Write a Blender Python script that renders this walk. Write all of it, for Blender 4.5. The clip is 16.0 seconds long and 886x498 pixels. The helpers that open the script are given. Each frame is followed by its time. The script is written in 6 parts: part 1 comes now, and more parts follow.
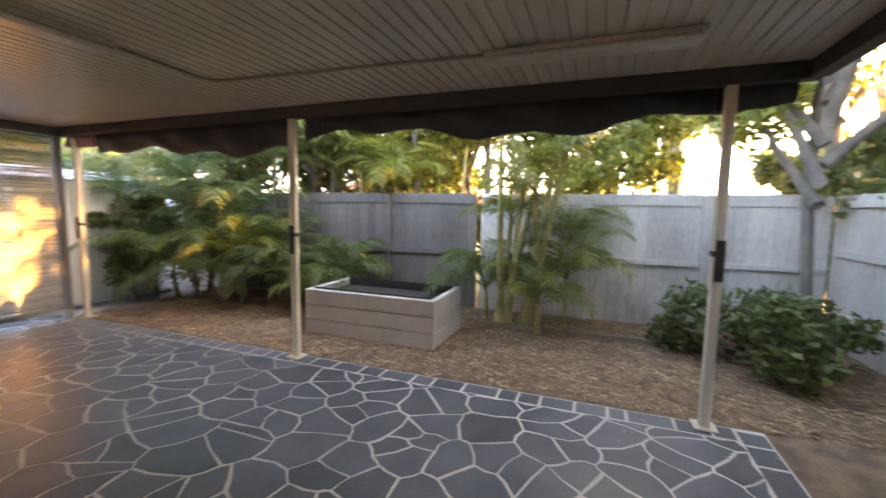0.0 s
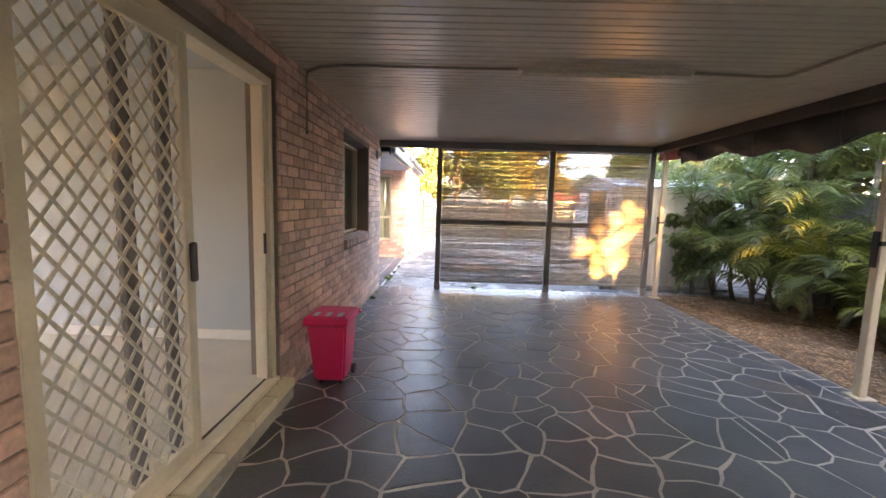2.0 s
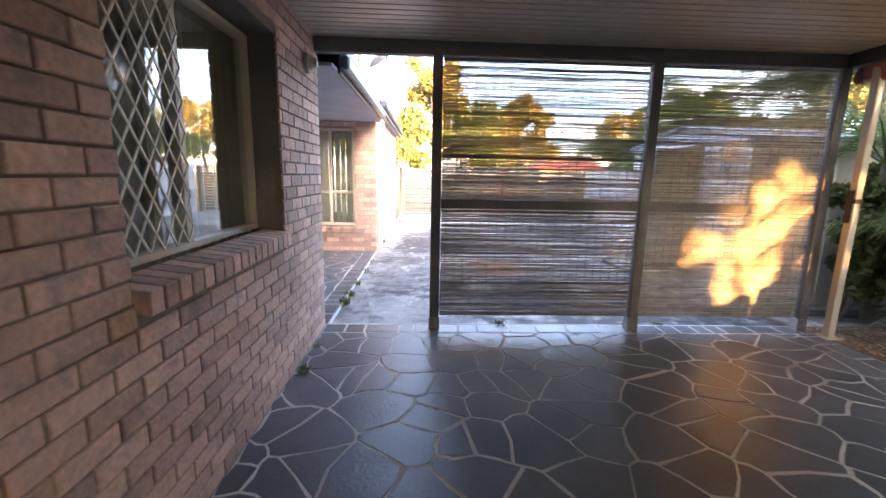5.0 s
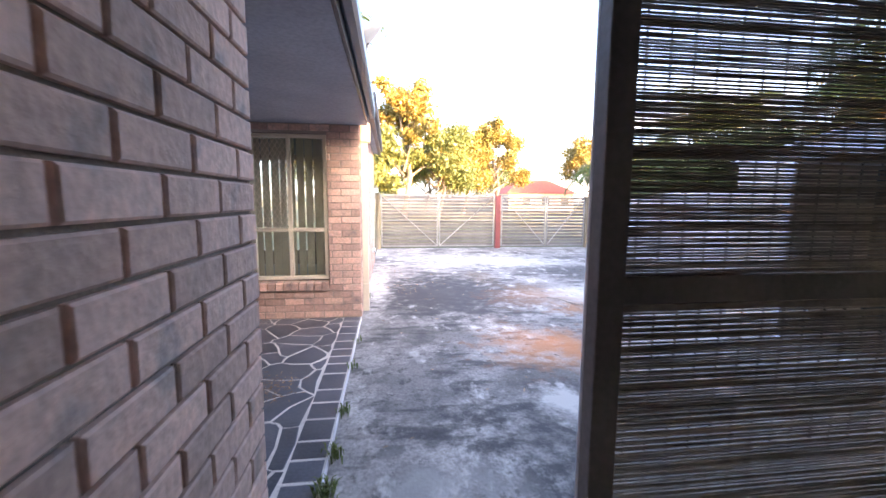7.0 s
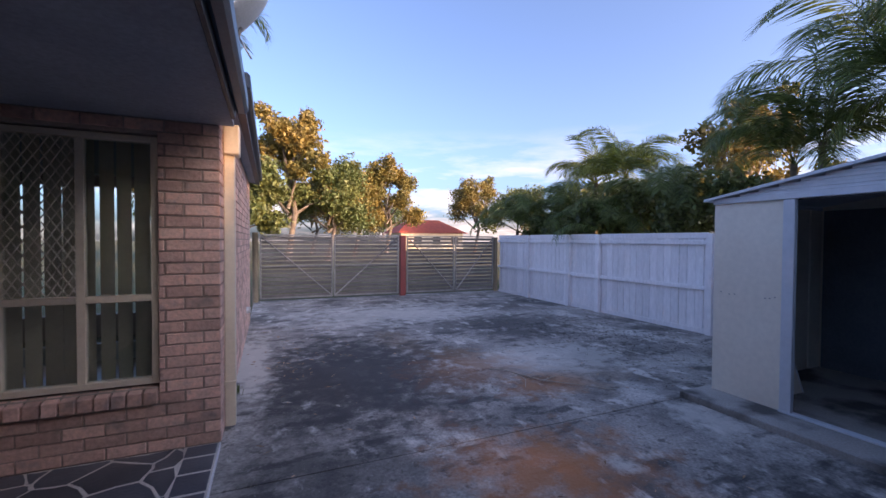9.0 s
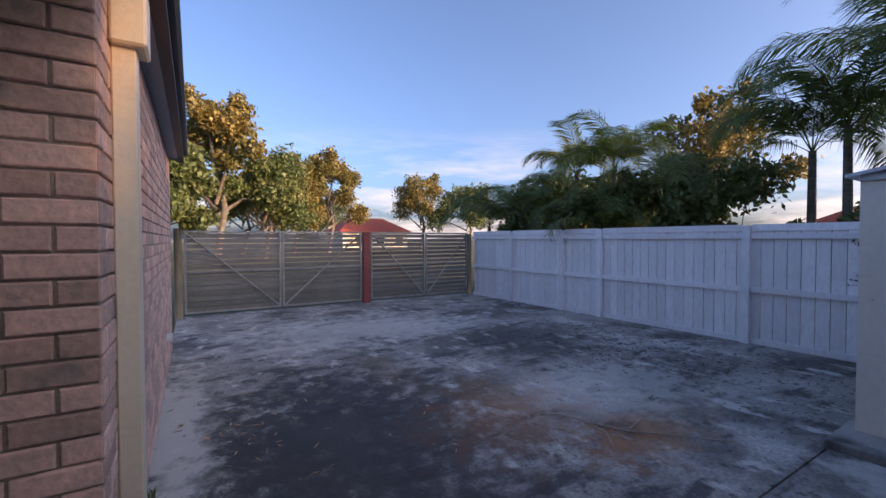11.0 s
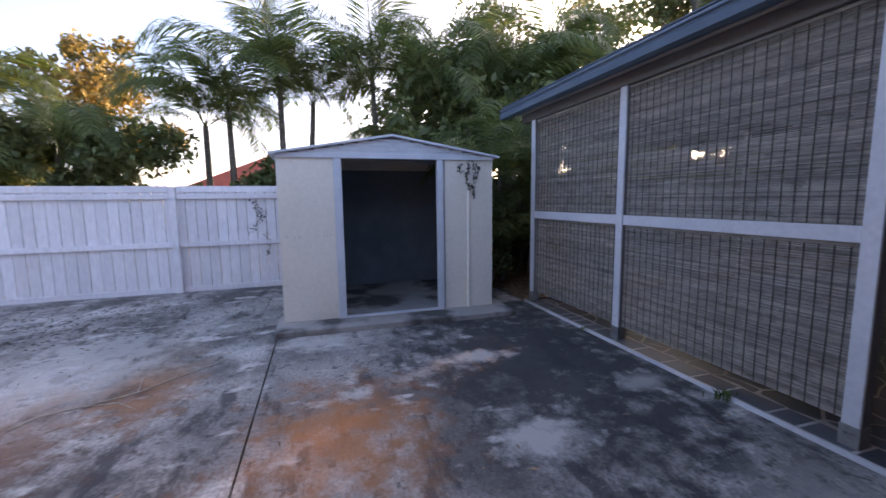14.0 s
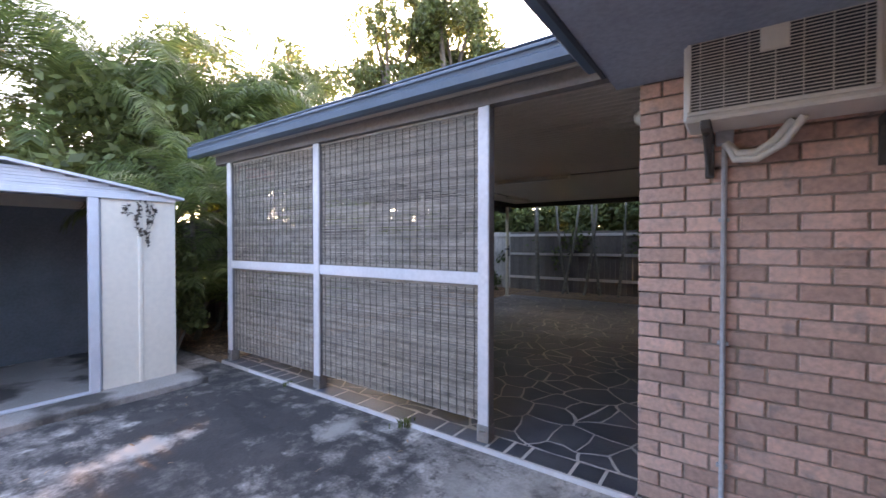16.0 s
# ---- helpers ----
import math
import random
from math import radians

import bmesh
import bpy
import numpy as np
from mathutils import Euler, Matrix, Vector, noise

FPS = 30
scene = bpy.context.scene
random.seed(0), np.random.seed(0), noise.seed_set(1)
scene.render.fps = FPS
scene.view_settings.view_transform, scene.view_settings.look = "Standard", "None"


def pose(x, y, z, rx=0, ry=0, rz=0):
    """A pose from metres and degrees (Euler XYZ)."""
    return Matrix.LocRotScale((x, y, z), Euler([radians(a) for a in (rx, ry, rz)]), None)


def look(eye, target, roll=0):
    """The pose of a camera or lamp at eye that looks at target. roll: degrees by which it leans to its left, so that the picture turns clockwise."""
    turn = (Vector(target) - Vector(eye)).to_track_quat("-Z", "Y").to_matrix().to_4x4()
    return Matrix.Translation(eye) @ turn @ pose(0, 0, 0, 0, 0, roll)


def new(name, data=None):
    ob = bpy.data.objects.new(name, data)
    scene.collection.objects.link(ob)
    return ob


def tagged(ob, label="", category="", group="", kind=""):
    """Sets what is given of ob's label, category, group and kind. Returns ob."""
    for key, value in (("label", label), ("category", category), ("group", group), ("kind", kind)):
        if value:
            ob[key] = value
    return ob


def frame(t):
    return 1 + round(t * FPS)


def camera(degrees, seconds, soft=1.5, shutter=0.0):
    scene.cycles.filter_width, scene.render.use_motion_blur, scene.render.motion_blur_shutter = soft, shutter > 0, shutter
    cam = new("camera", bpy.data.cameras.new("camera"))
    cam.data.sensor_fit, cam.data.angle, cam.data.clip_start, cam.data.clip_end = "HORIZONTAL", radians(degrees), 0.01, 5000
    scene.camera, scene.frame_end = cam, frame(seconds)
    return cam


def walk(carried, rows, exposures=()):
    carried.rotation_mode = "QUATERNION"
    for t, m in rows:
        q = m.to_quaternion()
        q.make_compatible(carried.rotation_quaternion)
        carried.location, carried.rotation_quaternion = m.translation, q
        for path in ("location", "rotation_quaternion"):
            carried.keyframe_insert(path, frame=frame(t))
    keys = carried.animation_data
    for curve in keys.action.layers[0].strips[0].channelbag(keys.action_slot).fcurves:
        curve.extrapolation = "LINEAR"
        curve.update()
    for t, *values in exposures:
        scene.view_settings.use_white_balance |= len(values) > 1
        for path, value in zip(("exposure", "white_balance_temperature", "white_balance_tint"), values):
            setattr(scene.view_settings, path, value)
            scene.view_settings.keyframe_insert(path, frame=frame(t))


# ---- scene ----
cam = camera(94.4, 16.0, soft=1.5, shutter=0.22)
# brighter under the roof, darker once in the open
EXPOSURES = [(0.0, 5.65, 11900, 20), (1.0, 5.65, 11300, 20), (2.5, 5.7, 10500, 20), (3.0, 5.65, 10200, 20), (5.5, 5.05, 9200, 20), (6.5, 4.65, 8900, 20), (7.0, 4.4, 8700, 20),
             (7.5, 3.8, 8200, 21), (8.0, 3.0, 7600, 23), (8.5, 2.35, 7100, 24), (11.0, 1.5, 6800, 19), (12.5, 1.85, 7000, 21), (13.5, 2.5, 7900, 25), (14.5, 3.2, 8800, 22),
             (15.2, 3.85, 9200, 22), (16.0, 4.25, 9600, 22)]
PATH = [
    (0, (1.319, -6.968, 1.619), (3.183, -6.271, 1.421), 0.9),
    (0.5, (1.279, -7.102, 1.621), (2.666, -5.671, 1.449), 1.4),
    (1, (1.134, -7.236, 1.608), (1.949, -5.418, 1.433), 1.6),
    (1.5, (1.097, -7.368, 1.591), (1.397, -5.399, 1.408), 1.6),
    (2, (1.263, -7.403, 1.547), (1.235, -5.416, 1.326), 1.6),
    (2.5, (1.383, -7.103, 1.479), (1.252, -5.13, 1.179), 1.5),
    (3, (1.45, -6.508, 1.491), (1.425, -4.545, 1.108), 1.5),
    (5.5, (0.811, -3.241, 1.484), (0.904, -1.273, 1.144), 1.0),
    (6, (0.68, -2.603, 1.519), (0.788, -0.632, 1.2), 0.7),
    (6.5, (0.561, -1.936, 1.532), (0.713, 0.037, 1.243), 0.5),
    (7, (0.389, -1.263, 1.499), (0.648, 0.706, 1.264), 0.4),
    (7.5, (0.327, -0.735, 1.497), (0.712, 1.22, 1.324), 0.2),
    (8, (0.331, -0.32, 1.496), (0.868, 1.603, 1.391), -0.0),
    (8.5, (0.382, 0.05, 1.558), (1.046, 1.935, 1.496), 0.2),
    (11, (0.29, 2.269, 1.5), (1.331, 3.976, 1.453), -0.1),
    (11.5, (0.232, 2.567, 1.515), (1.294, 4.26, 1.442), -0.3),
    (12, (0.088, 2.733, 1.551), (1.582, 4.057, 1.427), -0.6),
    (12.5, (-0.116, 2.719, 1.544), (1.712, 3.512, 1.37), -1.1),
    (13, (-0.269, 2.716, 1.496), (1.705, 2.96, 1.289), -0.7),
    (13.5, (-0.356, 2.827, 1.457), (1.62, 2.618, 1.231), -0.7),
    (14, (-0.384, 2.841, 1.441), (1.518, 2.27, 1.202), -0.7),
    (14.5, (-0.368, 2.762, 1.412), (1.404, 1.863, 1.185), -0.5),
    (15, (-0.379, 2.702, 1.448), (1.208, 1.502, 1.248), -0.4),
    (15.5, (-0.413, 2.667, 1.464), (0.955, 1.214, 1.342), -0.0),
    (16, (-0.469, 2.63, 1.489), (0.697, 1.006, 1.46), -0.0),
]
walk(cam, [(t, look(eye, target, roll)) for t, eye, target, roll in PATH],
     exposures=EXPOSURES)

# ---- world and sun ----
SUN_FROM = Vector((0.56, -0.83, 0.235)).normalized()
world = bpy.data.worlds.new("sky")
scene.world = world
world.use_nodes = True
wn = world.node_tree
wn.nodes.clear()
sky = wn.nodes.new("ShaderNodeTexSky")
sky.sky_type = "NISHITA"
sky.sun_disc = False
sky.sun_elevation = math.asin(SUN_FROM.z)
sky.sun_rotation = math.atan2(SUN_FROM.x, SUN_FROM.y)
sky.air_density, sky.dust_density, sky.ozone_density = 0.62, 4.0, 3.0
bg = wn.nodes.new("ShaderNodeBackground")
bg.inputs["Strength"].default_value = 0.15
wo = wn.nodes.new("ShaderNodeOutputWorld")
# thin cloud low over the horizon
tc = wn.nodes.new("ShaderNodeTexCoord")
cm = wn.nodes.new("ShaderNodeMapping")
cm.inputs["Scale"].default_value = (1.6, 1.6, 9.0)
cn = wn.nodes.new("ShaderNodeTexNoise")
cn.inputs["Scale"].default_value, cn.inputs["Detail"].default_value, cn.inputs["Roughness"].default_value = 2.2, 7, 0.62
cr = wn.nodes.new("ShaderNodeMapRange")
cr.inputs["From Min"].default_value, cr.inputs["From Max"].default_value = 0.47, 0.70
xyz = wn.nodes.new("ShaderNodeSeparateXYZ")
band = wn.nodes.new("ShaderNodeMapRange")
band.inputs["From Min"].default_value, band.inputs["From Max"].default_value = 0.26, 0.06
both = wn.nodes.new("ShaderNodeMath")
both.operation = "MULTIPLY"
cloud = wn.nodes.new("ShaderNodeMix")
cloud.data_type = "RGBA"
cloud.inputs[7].default_value = (3.0, 2.7, 2.6, 1)
wn.links.new(tc.outputs["Generated"], cm.inputs["Vector"])
wn.links.new(cm.outputs[0], cn.inputs["Vector"])
wn.links.new(cn.outputs["Fac"], cr.inputs["Value"])
wn.links.new(tc.outputs["Generated"], xyz.inputs[0])
wn.links.new(xyz.outputs["Z"], band.inputs["Value"])
wn.links.new(cr.outputs[0], both.inputs[0])
wn.links.new(band.outputs[0], both.inputs[1])
wn.links.new(both.outputs[0], cloud.inputs[0])
wn.links.new(sky.outputs[0], cloud.inputs[6])
wn.links.new(cloud.outputs[2], bg.inputs[0])
wn.links.new(bg.outputs[0], wo.inputs[0])

sun = new("sun", bpy.data.lights.new("sun", "SUN"))
sun.data.energy = 2.1
sun.data.angle = radians(0.6)
sun.data.color = (1.0, 0.57, 0.23)
sun.matrix_world = look(SUN_FROM * 60, (0, 0, 0))


# ---- materials ----
def surf(name, c1, c2, scale=2.0, fine=40.0, rough=0.7, bump=0.15, metal=0.0, rand="", amount=0.3, grain=0.25,
         stain=None, stain_scale=0.8, stain_at=0.55, stretch=(1, 1, 1), spec=0.5, through_light=0.0):
    m = bpy.data.materials.new(name)
    m.use_nodes = True
    nt = m.node_tree
    b = nt.nodes["Principled BSDF"]
    geo = nt.nodes.new("ShaderNodeNewGeometry")
    mp = nt.nodes.new("ShaderNodeMapping")
    mp.inputs["Scale"].default_value = stretch
    nt.links.new(geo.outputs["Position"], mp.inputs["Vector"])

    def tex(s, detail):
        n = nt.nodes.new("ShaderNodeTexNoise")
        n.inputs["Scale"].default_value = s
        n.inputs["Detail"].default_value = detail
        nt.links.new(mp.outputs[0], n.inputs["Vector"])
        return n.outputs["Fac"]

    def ramp(src, lo, hi):
        n = nt.nodes.new("ShaderNodeMapRange")
        n.inputs["From Min"].default_value, n.inputs["From Max"].default_value = lo, hi
        nt.links.new(src, n.inputs["Value"])
        return n.outputs[0]

    def mix(f, a, c, mode="MIX"):
        n = nt.nodes.new("ShaderNodeMix")
        n.data_type, n.blend_type = "RGBA", mode
        for key, v in (("Factor", f), ("A", a), ("B", c)):
            sock = [s for s in n.inputs if s.name == key and s.type == ("VALUE" if key == "Factor" else "RGBA")][0]
            if isinstance(v, (int, float)):
                sock.default_value = v
            elif isinstance(v, tuple):
                sock.default_value = (*v, 1)
            else:
                nt.links.new(v, sock)
        return [s for s in n.outputs if s.type == "RGBA"][0]

    col = mix(ramp(tex(scale, 4), 0.35, 0.65), c1, c2)
    if stain:
        col = mix(ramp(tex(stain_scale, 6), stain_at, stain_at + 0.12), col, stain)
    f = tex(fine, 3)
    hs = nt.nodes.new("ShaderNodeHueSaturation")
    v = ramp(f, 0.3, 0.7)
    add = nt.nodes.new("ShaderNodeMath")
    add.operation = "MULTIPLY_ADD"
    nt.links.new(v, add.inputs[0])
    add.inputs[1].default_value, add.inputs[2].default_value = grain, 1 - grain / 2
    value = add.outputs[0]
    if rand:
        if rand == "object":
            r = nt.nodes.new("ShaderNodeObjectInfo").outputs["Random"]
        else:
            r = geo.outputs["Random Per Island"]
        a2 = nt.nodes.new("ShaderNodeMath")
        a2.operation = "MULTIPLY_ADD"
        nt.links.new(r, a2.inputs[0])
        a2.inputs[1].default_value, a2.inputs[2].default_value = amount, 1 - amount / 2
        a3 = nt.nodes.new("ShaderNodeMath")
        a3.operation = "MULTIPLY"
        nt.links.new(a2.outputs[0], a3.inputs[0])
        nt.links.new(value, a3.inputs[1])
        value = a3.outputs[0]
    nt.links.new(value, hs.inputs["Value"])
    nt.links.new(col, hs.inputs["Color"])
    nt.links.new(hs.outputs[0], b.inputs["Base Color"])
    b.inputs["Roughness"].default_value = rough
    b.inputs["Metallic"].default_value = metal
    b.inputs["Specular IOR Level"].default_value = spec
    if bump:
        bn = nt.nodes.new("ShaderNodeBump")
        bn.inputs["Strength"].default_value = bump
        bn.inputs["Distance"].default_value = 0.01
        nt.links.new(f, bn.inputs["Height"])
        nt.links.new(bn.outputs[0], b.inputs["Normal"])
    if through_light:
        tr = nt.nodes.new("ShaderNodeBsdfTranslucent")
        nt.links.new(hs.outputs[0], tr.inputs["Color"])
        ms = nt.nodes.new("ShaderNodeMixShader")
        ms.inputs[0].default_value = through_light
        nt.links.new(b.outputs[0], ms.inputs[1])
        nt.links.new(tr.outputs[0], ms.inputs[2])
        nt.links.new(ms.outputs[0], nt.nodes["Material Output"].inputs["Surface"])
    return m


def glass(name, tint=(0.9, 0.95, 0.95)):
    m = bpy.data.materials.new(name)
    m.use_nodes = True
    nt = m.node_tree
    nt.nodes.clear()
    out = nt.nodes.new("ShaderNodeOutputMaterial")
    t = nt.nodes.new("ShaderNodeBsdfTransparent")
    t.inputs[0].default_value = (*tint, 1)
    g = nt.nodes.new("ShaderNodeBsdfGlossy")
    g.inputs["Roughness"].default_value = 0.01
    lw = nt.nodes.new("ShaderNodeLayerWeight")
    lw.inputs["Blend"].default_value = 0.5
    pw = nt.nodes.new("ShaderNodeMath")
    pw.operation = "POWER"
    pw.inputs[1].default_value = 2.6
    nt.links.new(lw.outputs["Facing"], pw.inputs[0])
    fr = nt.nodes.new("ShaderNodeMath")
    fr.operation = "MULTIPLY_ADD"
    fr.inputs[1].default_value, fr.inputs[2].default_value = 0.9, 0.06
    nt.links.new(pw.outputs[0], fr.inputs[0])
    mx = nt.nodes.new("ShaderNodeMixShader")
    nt.links.new(fr.outputs[0], mx.inputs[0])
    nt.links.new(t.outputs[0], mx.inputs[1])
    nt.links.new(g.outputs[0], mx.inputs[2])
    nt.links.new(mx.outputs[0], out.inputs[0])
    return m


BRICK = dict(c1=(0.64, 0.41, 0.33), c2=(0.54, 0.365, 0.30), scale=9, fine=38, rough=0.85, bump=0.45, amount=0.5, grain=0.3,
             stain=(0.36, 0.28, 0.25), stain_scale=7.0, stain_at=0.57)
M_BRICK = surf("brick", rand="object", **BRICK)
M_BRICK_J = surf("brick_joined", rand="island", **BRICK)
M_MORTAR = surf("mortar", (0.40, 0.33, 0.28), (0.31, 0.26, 0.22), fine=120, rough=0.95, bump=0.4)
STONE = dict(c1=(0.065, 0.073, 0.088), c2=(0.10, 0.108, 0.12), scale=2.5, fine=50, rough=0.36, bump=0.25, amount=0.5,
             stain=(0.11, 0.10, 0.095), stain_scale=0.9, stain_at=0.6)
M_STONE = surf("paving_stone", rand="object", **STONE)
M_STONE_J = surf("paving_stone_joined", rand="island", **STONE)
# Darker mortar copy: the deep joints' shade is put into its colour.
M_MORTAR_SHADED = surf("shaded_mortar", (0.26, 0.215, 0.185), (0.19, 0.16, 0.14), fine=120, rough=0.95, bump=0.4)
M_GROUT = surf("grout", (0.66, 0.62, 0.56), (0.46, 0.43, 0.39), scale=1.2, fine=60, rough=0.9, stain=(0.30, 0.28, 0.26),
               stain_scale=0.7, stain_at=0.58)
M_WHITE = surf("white_paint", (0.74, 0.74, 0.75), (0.62, 0.63, 0.65), scale=1.5, fine=30, rough=0.55, bump=0.1, grain=0.12,
               stain=(0.45, 0.44, 0.42), stain_scale=2.2, stain_at=0.66)
M_FENCE = surf("fence_paint", (0.82, 0.79, 0.80), (0.74, 0.71, 0.72), scale=1.2, fine=25, rough=0.75, rand="object",
               amount=0.14, grain=0.15, stain=(0.48, 0.45, 0.43), stain_scale=2.6, stain_at=0.67, stretch=(1, 1, 0.3))
M_FENCE_OLD = surf("weathered_fence_paint", (0.60, 0.55, 0.48), (0.47, 0.43, 0.38), scale=1.1, fine=25, rough=0.85, rand="object",
                   amount=0.2, stain=(0.20, 0.18, 0.155), stain_scale=0.8, stain_at=0.59, stretch=(1, 1, 0.4))
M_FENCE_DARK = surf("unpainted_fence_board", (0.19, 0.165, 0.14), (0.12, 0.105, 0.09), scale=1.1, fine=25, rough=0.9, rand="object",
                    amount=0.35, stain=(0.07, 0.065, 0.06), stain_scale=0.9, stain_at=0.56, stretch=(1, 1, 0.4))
M_CREAM = surf("cream_metal", (0.87, 0.81, 0.69), (0.80, 0.74, 0.63), scale=1.0, fine=20, rough=0.5, bump=0.05, grain=0.08,
               stain=(0.42, 0.36, 0.28), stain_scale=1.5, stain_at=0.68)
M_SHED_WHITE = surf("shed_trim", (0.66, 0.70, 0.74), (0.58, 0.62, 0.66), scale=2, fine=20, rough=0.45, grain=0.08)
# Dark colour that carries the shade inside the cream shed.
M_SHED_IN = surf("shed_inside_shade", (0.20, 0.24, 0.27), (0.15, 0.18, 0.20), rough=0.6)
M_BLUE = surf("blue_gutter", (0.10, 0.16, 0.22), (0.08, 0.13, 0.18), rough=0.45, grain=0.1)
M_DARKFASCIA = surf("dark_fascia", (0.05, 0.065, 0.085), (0.04, 0.05, 0.065), rough=0.5)
M_SOFFIT = surf("soffit", (0.33, 0.385, 0.45), (0.28, 0.325, 0.39), rough=0.7)
M_CEIL = surf("ceiling_sheet", (0.60, 0.54, 0.45), (0.53, 0.48, 0.40), scale=0.8, fine=12, rough=0.32, bump=0.03, grain=0.1)
M_CONDUIT = surf("conduit_plastic", (0.32, 0.28, 0.22), (0.27, 0.24, 0.19), rough=0.5)
M_DIFF = surf("tube_diffuser", (0.62, 0.58, 0.50), (0.55, 0.52, 0.45), rough=0.3)
M_FRAME = surf("window_frame_paint", (0.72, 0.64, 0.50), (0.66, 0.58, 0.45), rough=0.45, grain=0.08)
M_GRILLE = surf("grille_paint", (0.70, 0.65, 0.54), (0.63, 0.58, 0.48), rough=0.5)
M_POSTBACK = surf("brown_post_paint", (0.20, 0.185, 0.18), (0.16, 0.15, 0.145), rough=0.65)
M_TIMBER = surf("dark_timber", (0.06, 0.05, 0.045), (0.04, 0.035, 0.03), rough=0.7)
M_REED = surf("reed", (0.41, 0.36, 0.305), (0.27, 0.24, 0.205), scale=9, fine=60, rough=0.7, rand="object", amount=0.75,
              stretch=(1, 1, 3), through_light=0.02, stain=(0.16, 0.14, 0.12), stain_scale=7, stain_at=0.62)
M_CORD = surf("blind_cord", (0.10, 0.09, 0.08), (0.07, 0.065, 0.06), rough=0.9)
M_PINK = surf("pink_plastic", (0.90, 0.03, 0.17), (0.85, 0.026, 0.15), scale=3, fine=30, rough=0.38, bump=0.03, grain=0.05)
M_BLACK = surf("black_plastic", (0.02, 0.02, 0.02), (0.03, 0.03, 0.03), rough=0.5)
M_TARP = surf("black_tarp", (0.02, 0.021, 0.024), (0.035, 0.036, 0.04), scale=4, fine=30, rough=0.5, bump=0.3)
M_TARP_R = surf("red_tarp", (0.45, 0.14, 0.14), (0.35, 0.1, 0.1), rough=0.6)
M_STEEL = surf("galvanised_steel", (0.36, 0.35, 0.33), (0.27, 0.26, 0.25), scale=4, rough=0.5, metal=0.55)
M_SLATMETAL = surf("gate_slat_paint", (0.19, 0.17, 0.155), (0.14, 0.125, 0.115), scale=2, fine=25, rough=0.6, rand="object", amount=0.35)
M_REDPOST = surf("red_post_paint", (0.28, 0.06, 0.055), (0.22, 0.05, 0.045), rough=0.6)
M_WOODPOST = surf("weathered_post", (0.28, 0.22, 0.15), (0.2, 0.16, 0.11), rough=0.85)
M_CONC = surf("sleeper_concrete", (0.50, 0.47, 0.43), (0.40, 0.38, 0.35), scale=1.8, fine=60, rough=0.9, stain=(0.26, 0.24, 0.21),
              stain_scale=1.5, stain_at=0.62)
M_SLAB = surf("shed_slab", (0.42, 0.39, 0.36), (0.33, 0.31, 0.28), scale=1.8, fine=60, rough=0.9, stain=(0.10, 0.093, 0.085),
              stain_scale=1.6, stain_at=0.48)
M_SOIL = surf("soil", (0.022, 0.018, 0.014), (0.035, 0.028, 0.02), fine=80, rough=0.95, bump=0.6)
M_MULCH = surf("mulch_ground", (0.27, 0.175, 0.11), (0.15, 0.10, 0.065), scale=6, fine=70, rough=0.95, bump=0.8, grain=0.7)
M_LITTER = surf("leaf_litter", (0.50, 0.315, 0.185), (0.28, 0.175, 0.105), scale=3, fine=40, rough=0.85, rand="island", amount=1.0)
M_GRASS = surf("grass", (0.07, 0.085, 0.03), (0.13, 0.11, 0.05), scale=0.3, fine=15, rough=0.95, bump=0.5)
M_WALLIN = surf("room_paint", (0.43, 0.465, 0.46), (0.41, 0.44, 0.435), rough=0.8, grain=0.04)
M_TILE = surf("room_tile", (0.70, 0.61, 0.49), (0.64, 0.56, 0.45), rough=0.35, grain=0.06)
M_SKIRT = surf("skirting_paint", (0.72, 0.68, 0.60), (0.68, 0.64, 0.57), rough=0.5, grain=0.05)
M_CURTAIN = surf("curtain", (0.68, 0.61, 0.47), (0.62, 0.55, 0.42), rough=0.9, grain=0.1, through_light=0.5)
M_FROND = surf("palm_leaflet", (0.11, 0.165, 0.055), (0.15, 0.19, 0.06), scale=1.5, fine=20, rough=0.4, rand="island", amount=0.8,
               bump=0, through_light=0.5)
M_FROND_Y = surf("palm_leaflet_yellow", (0.22, 0.23, 0.04), (0.15, 0.19, 0.04), scale=1.2, fine=20, rough=0.42, rand="island",
                 amount=0.8, bump=0, through_light=0.45)
M_LEAF = surf("tree_leaf", (0.10, 0.14, 0.05), (0.14, 0.165, 0.055), scale=0.5, fine=8, rough=0.5, rand="island", amount=0.9,
              bump=0, through_light=0.3)
# Leaf green shifted to orange: the low sun's glow is in this colour.
M_LEAF_O = surf("sun_orange_leaf", (0.24, 0.18, 0.05), (0.17, 0.16, 0.05), scale=0.4, fine=8, rough=0.55, rand="island", amount=0.9,
                bump=0, through_light=0.3)
M_LEAF_Y = surf("yellow_green_leaf", (0.22, 0.24, 0.05), (0.15, 0.20, 0.05), scale=0.8, fine=8, rough=0.5, rand="island", amount=0.9,
                bump=0, through_light=0.5)
M_TRUNK = surf("palm_trunk", (0.20, 0.18, 0.14), (0.13, 0.115, 0.09), scale=5, fine=30, rough=0.85, stretch=(1, 1, 4), bump=0.4)
M_CANE = surf("golden_cane", (0.46, 0.38, 0.17), (0.26, 0.25, 0.10), scale=3, fine=30, rough=0.45, stretch=(1, 1, 3))
M_BARK = surf("bark", (0.20, 0.17, 0.14), (0.12, 0.10, 0.085), scale=4, fine=30, rough=0.9, bump=0.5)
M_AC = surf("ac_casing", (0.66, 0.63, 0.56), (0.61, 0.58, 0.52), rough=0.4, grain=0.06)
M_ACDARK = surf("ac_inside", (0.05, 0.05, 0.05), (0.08, 0.075, 0.07), rough=0.6)
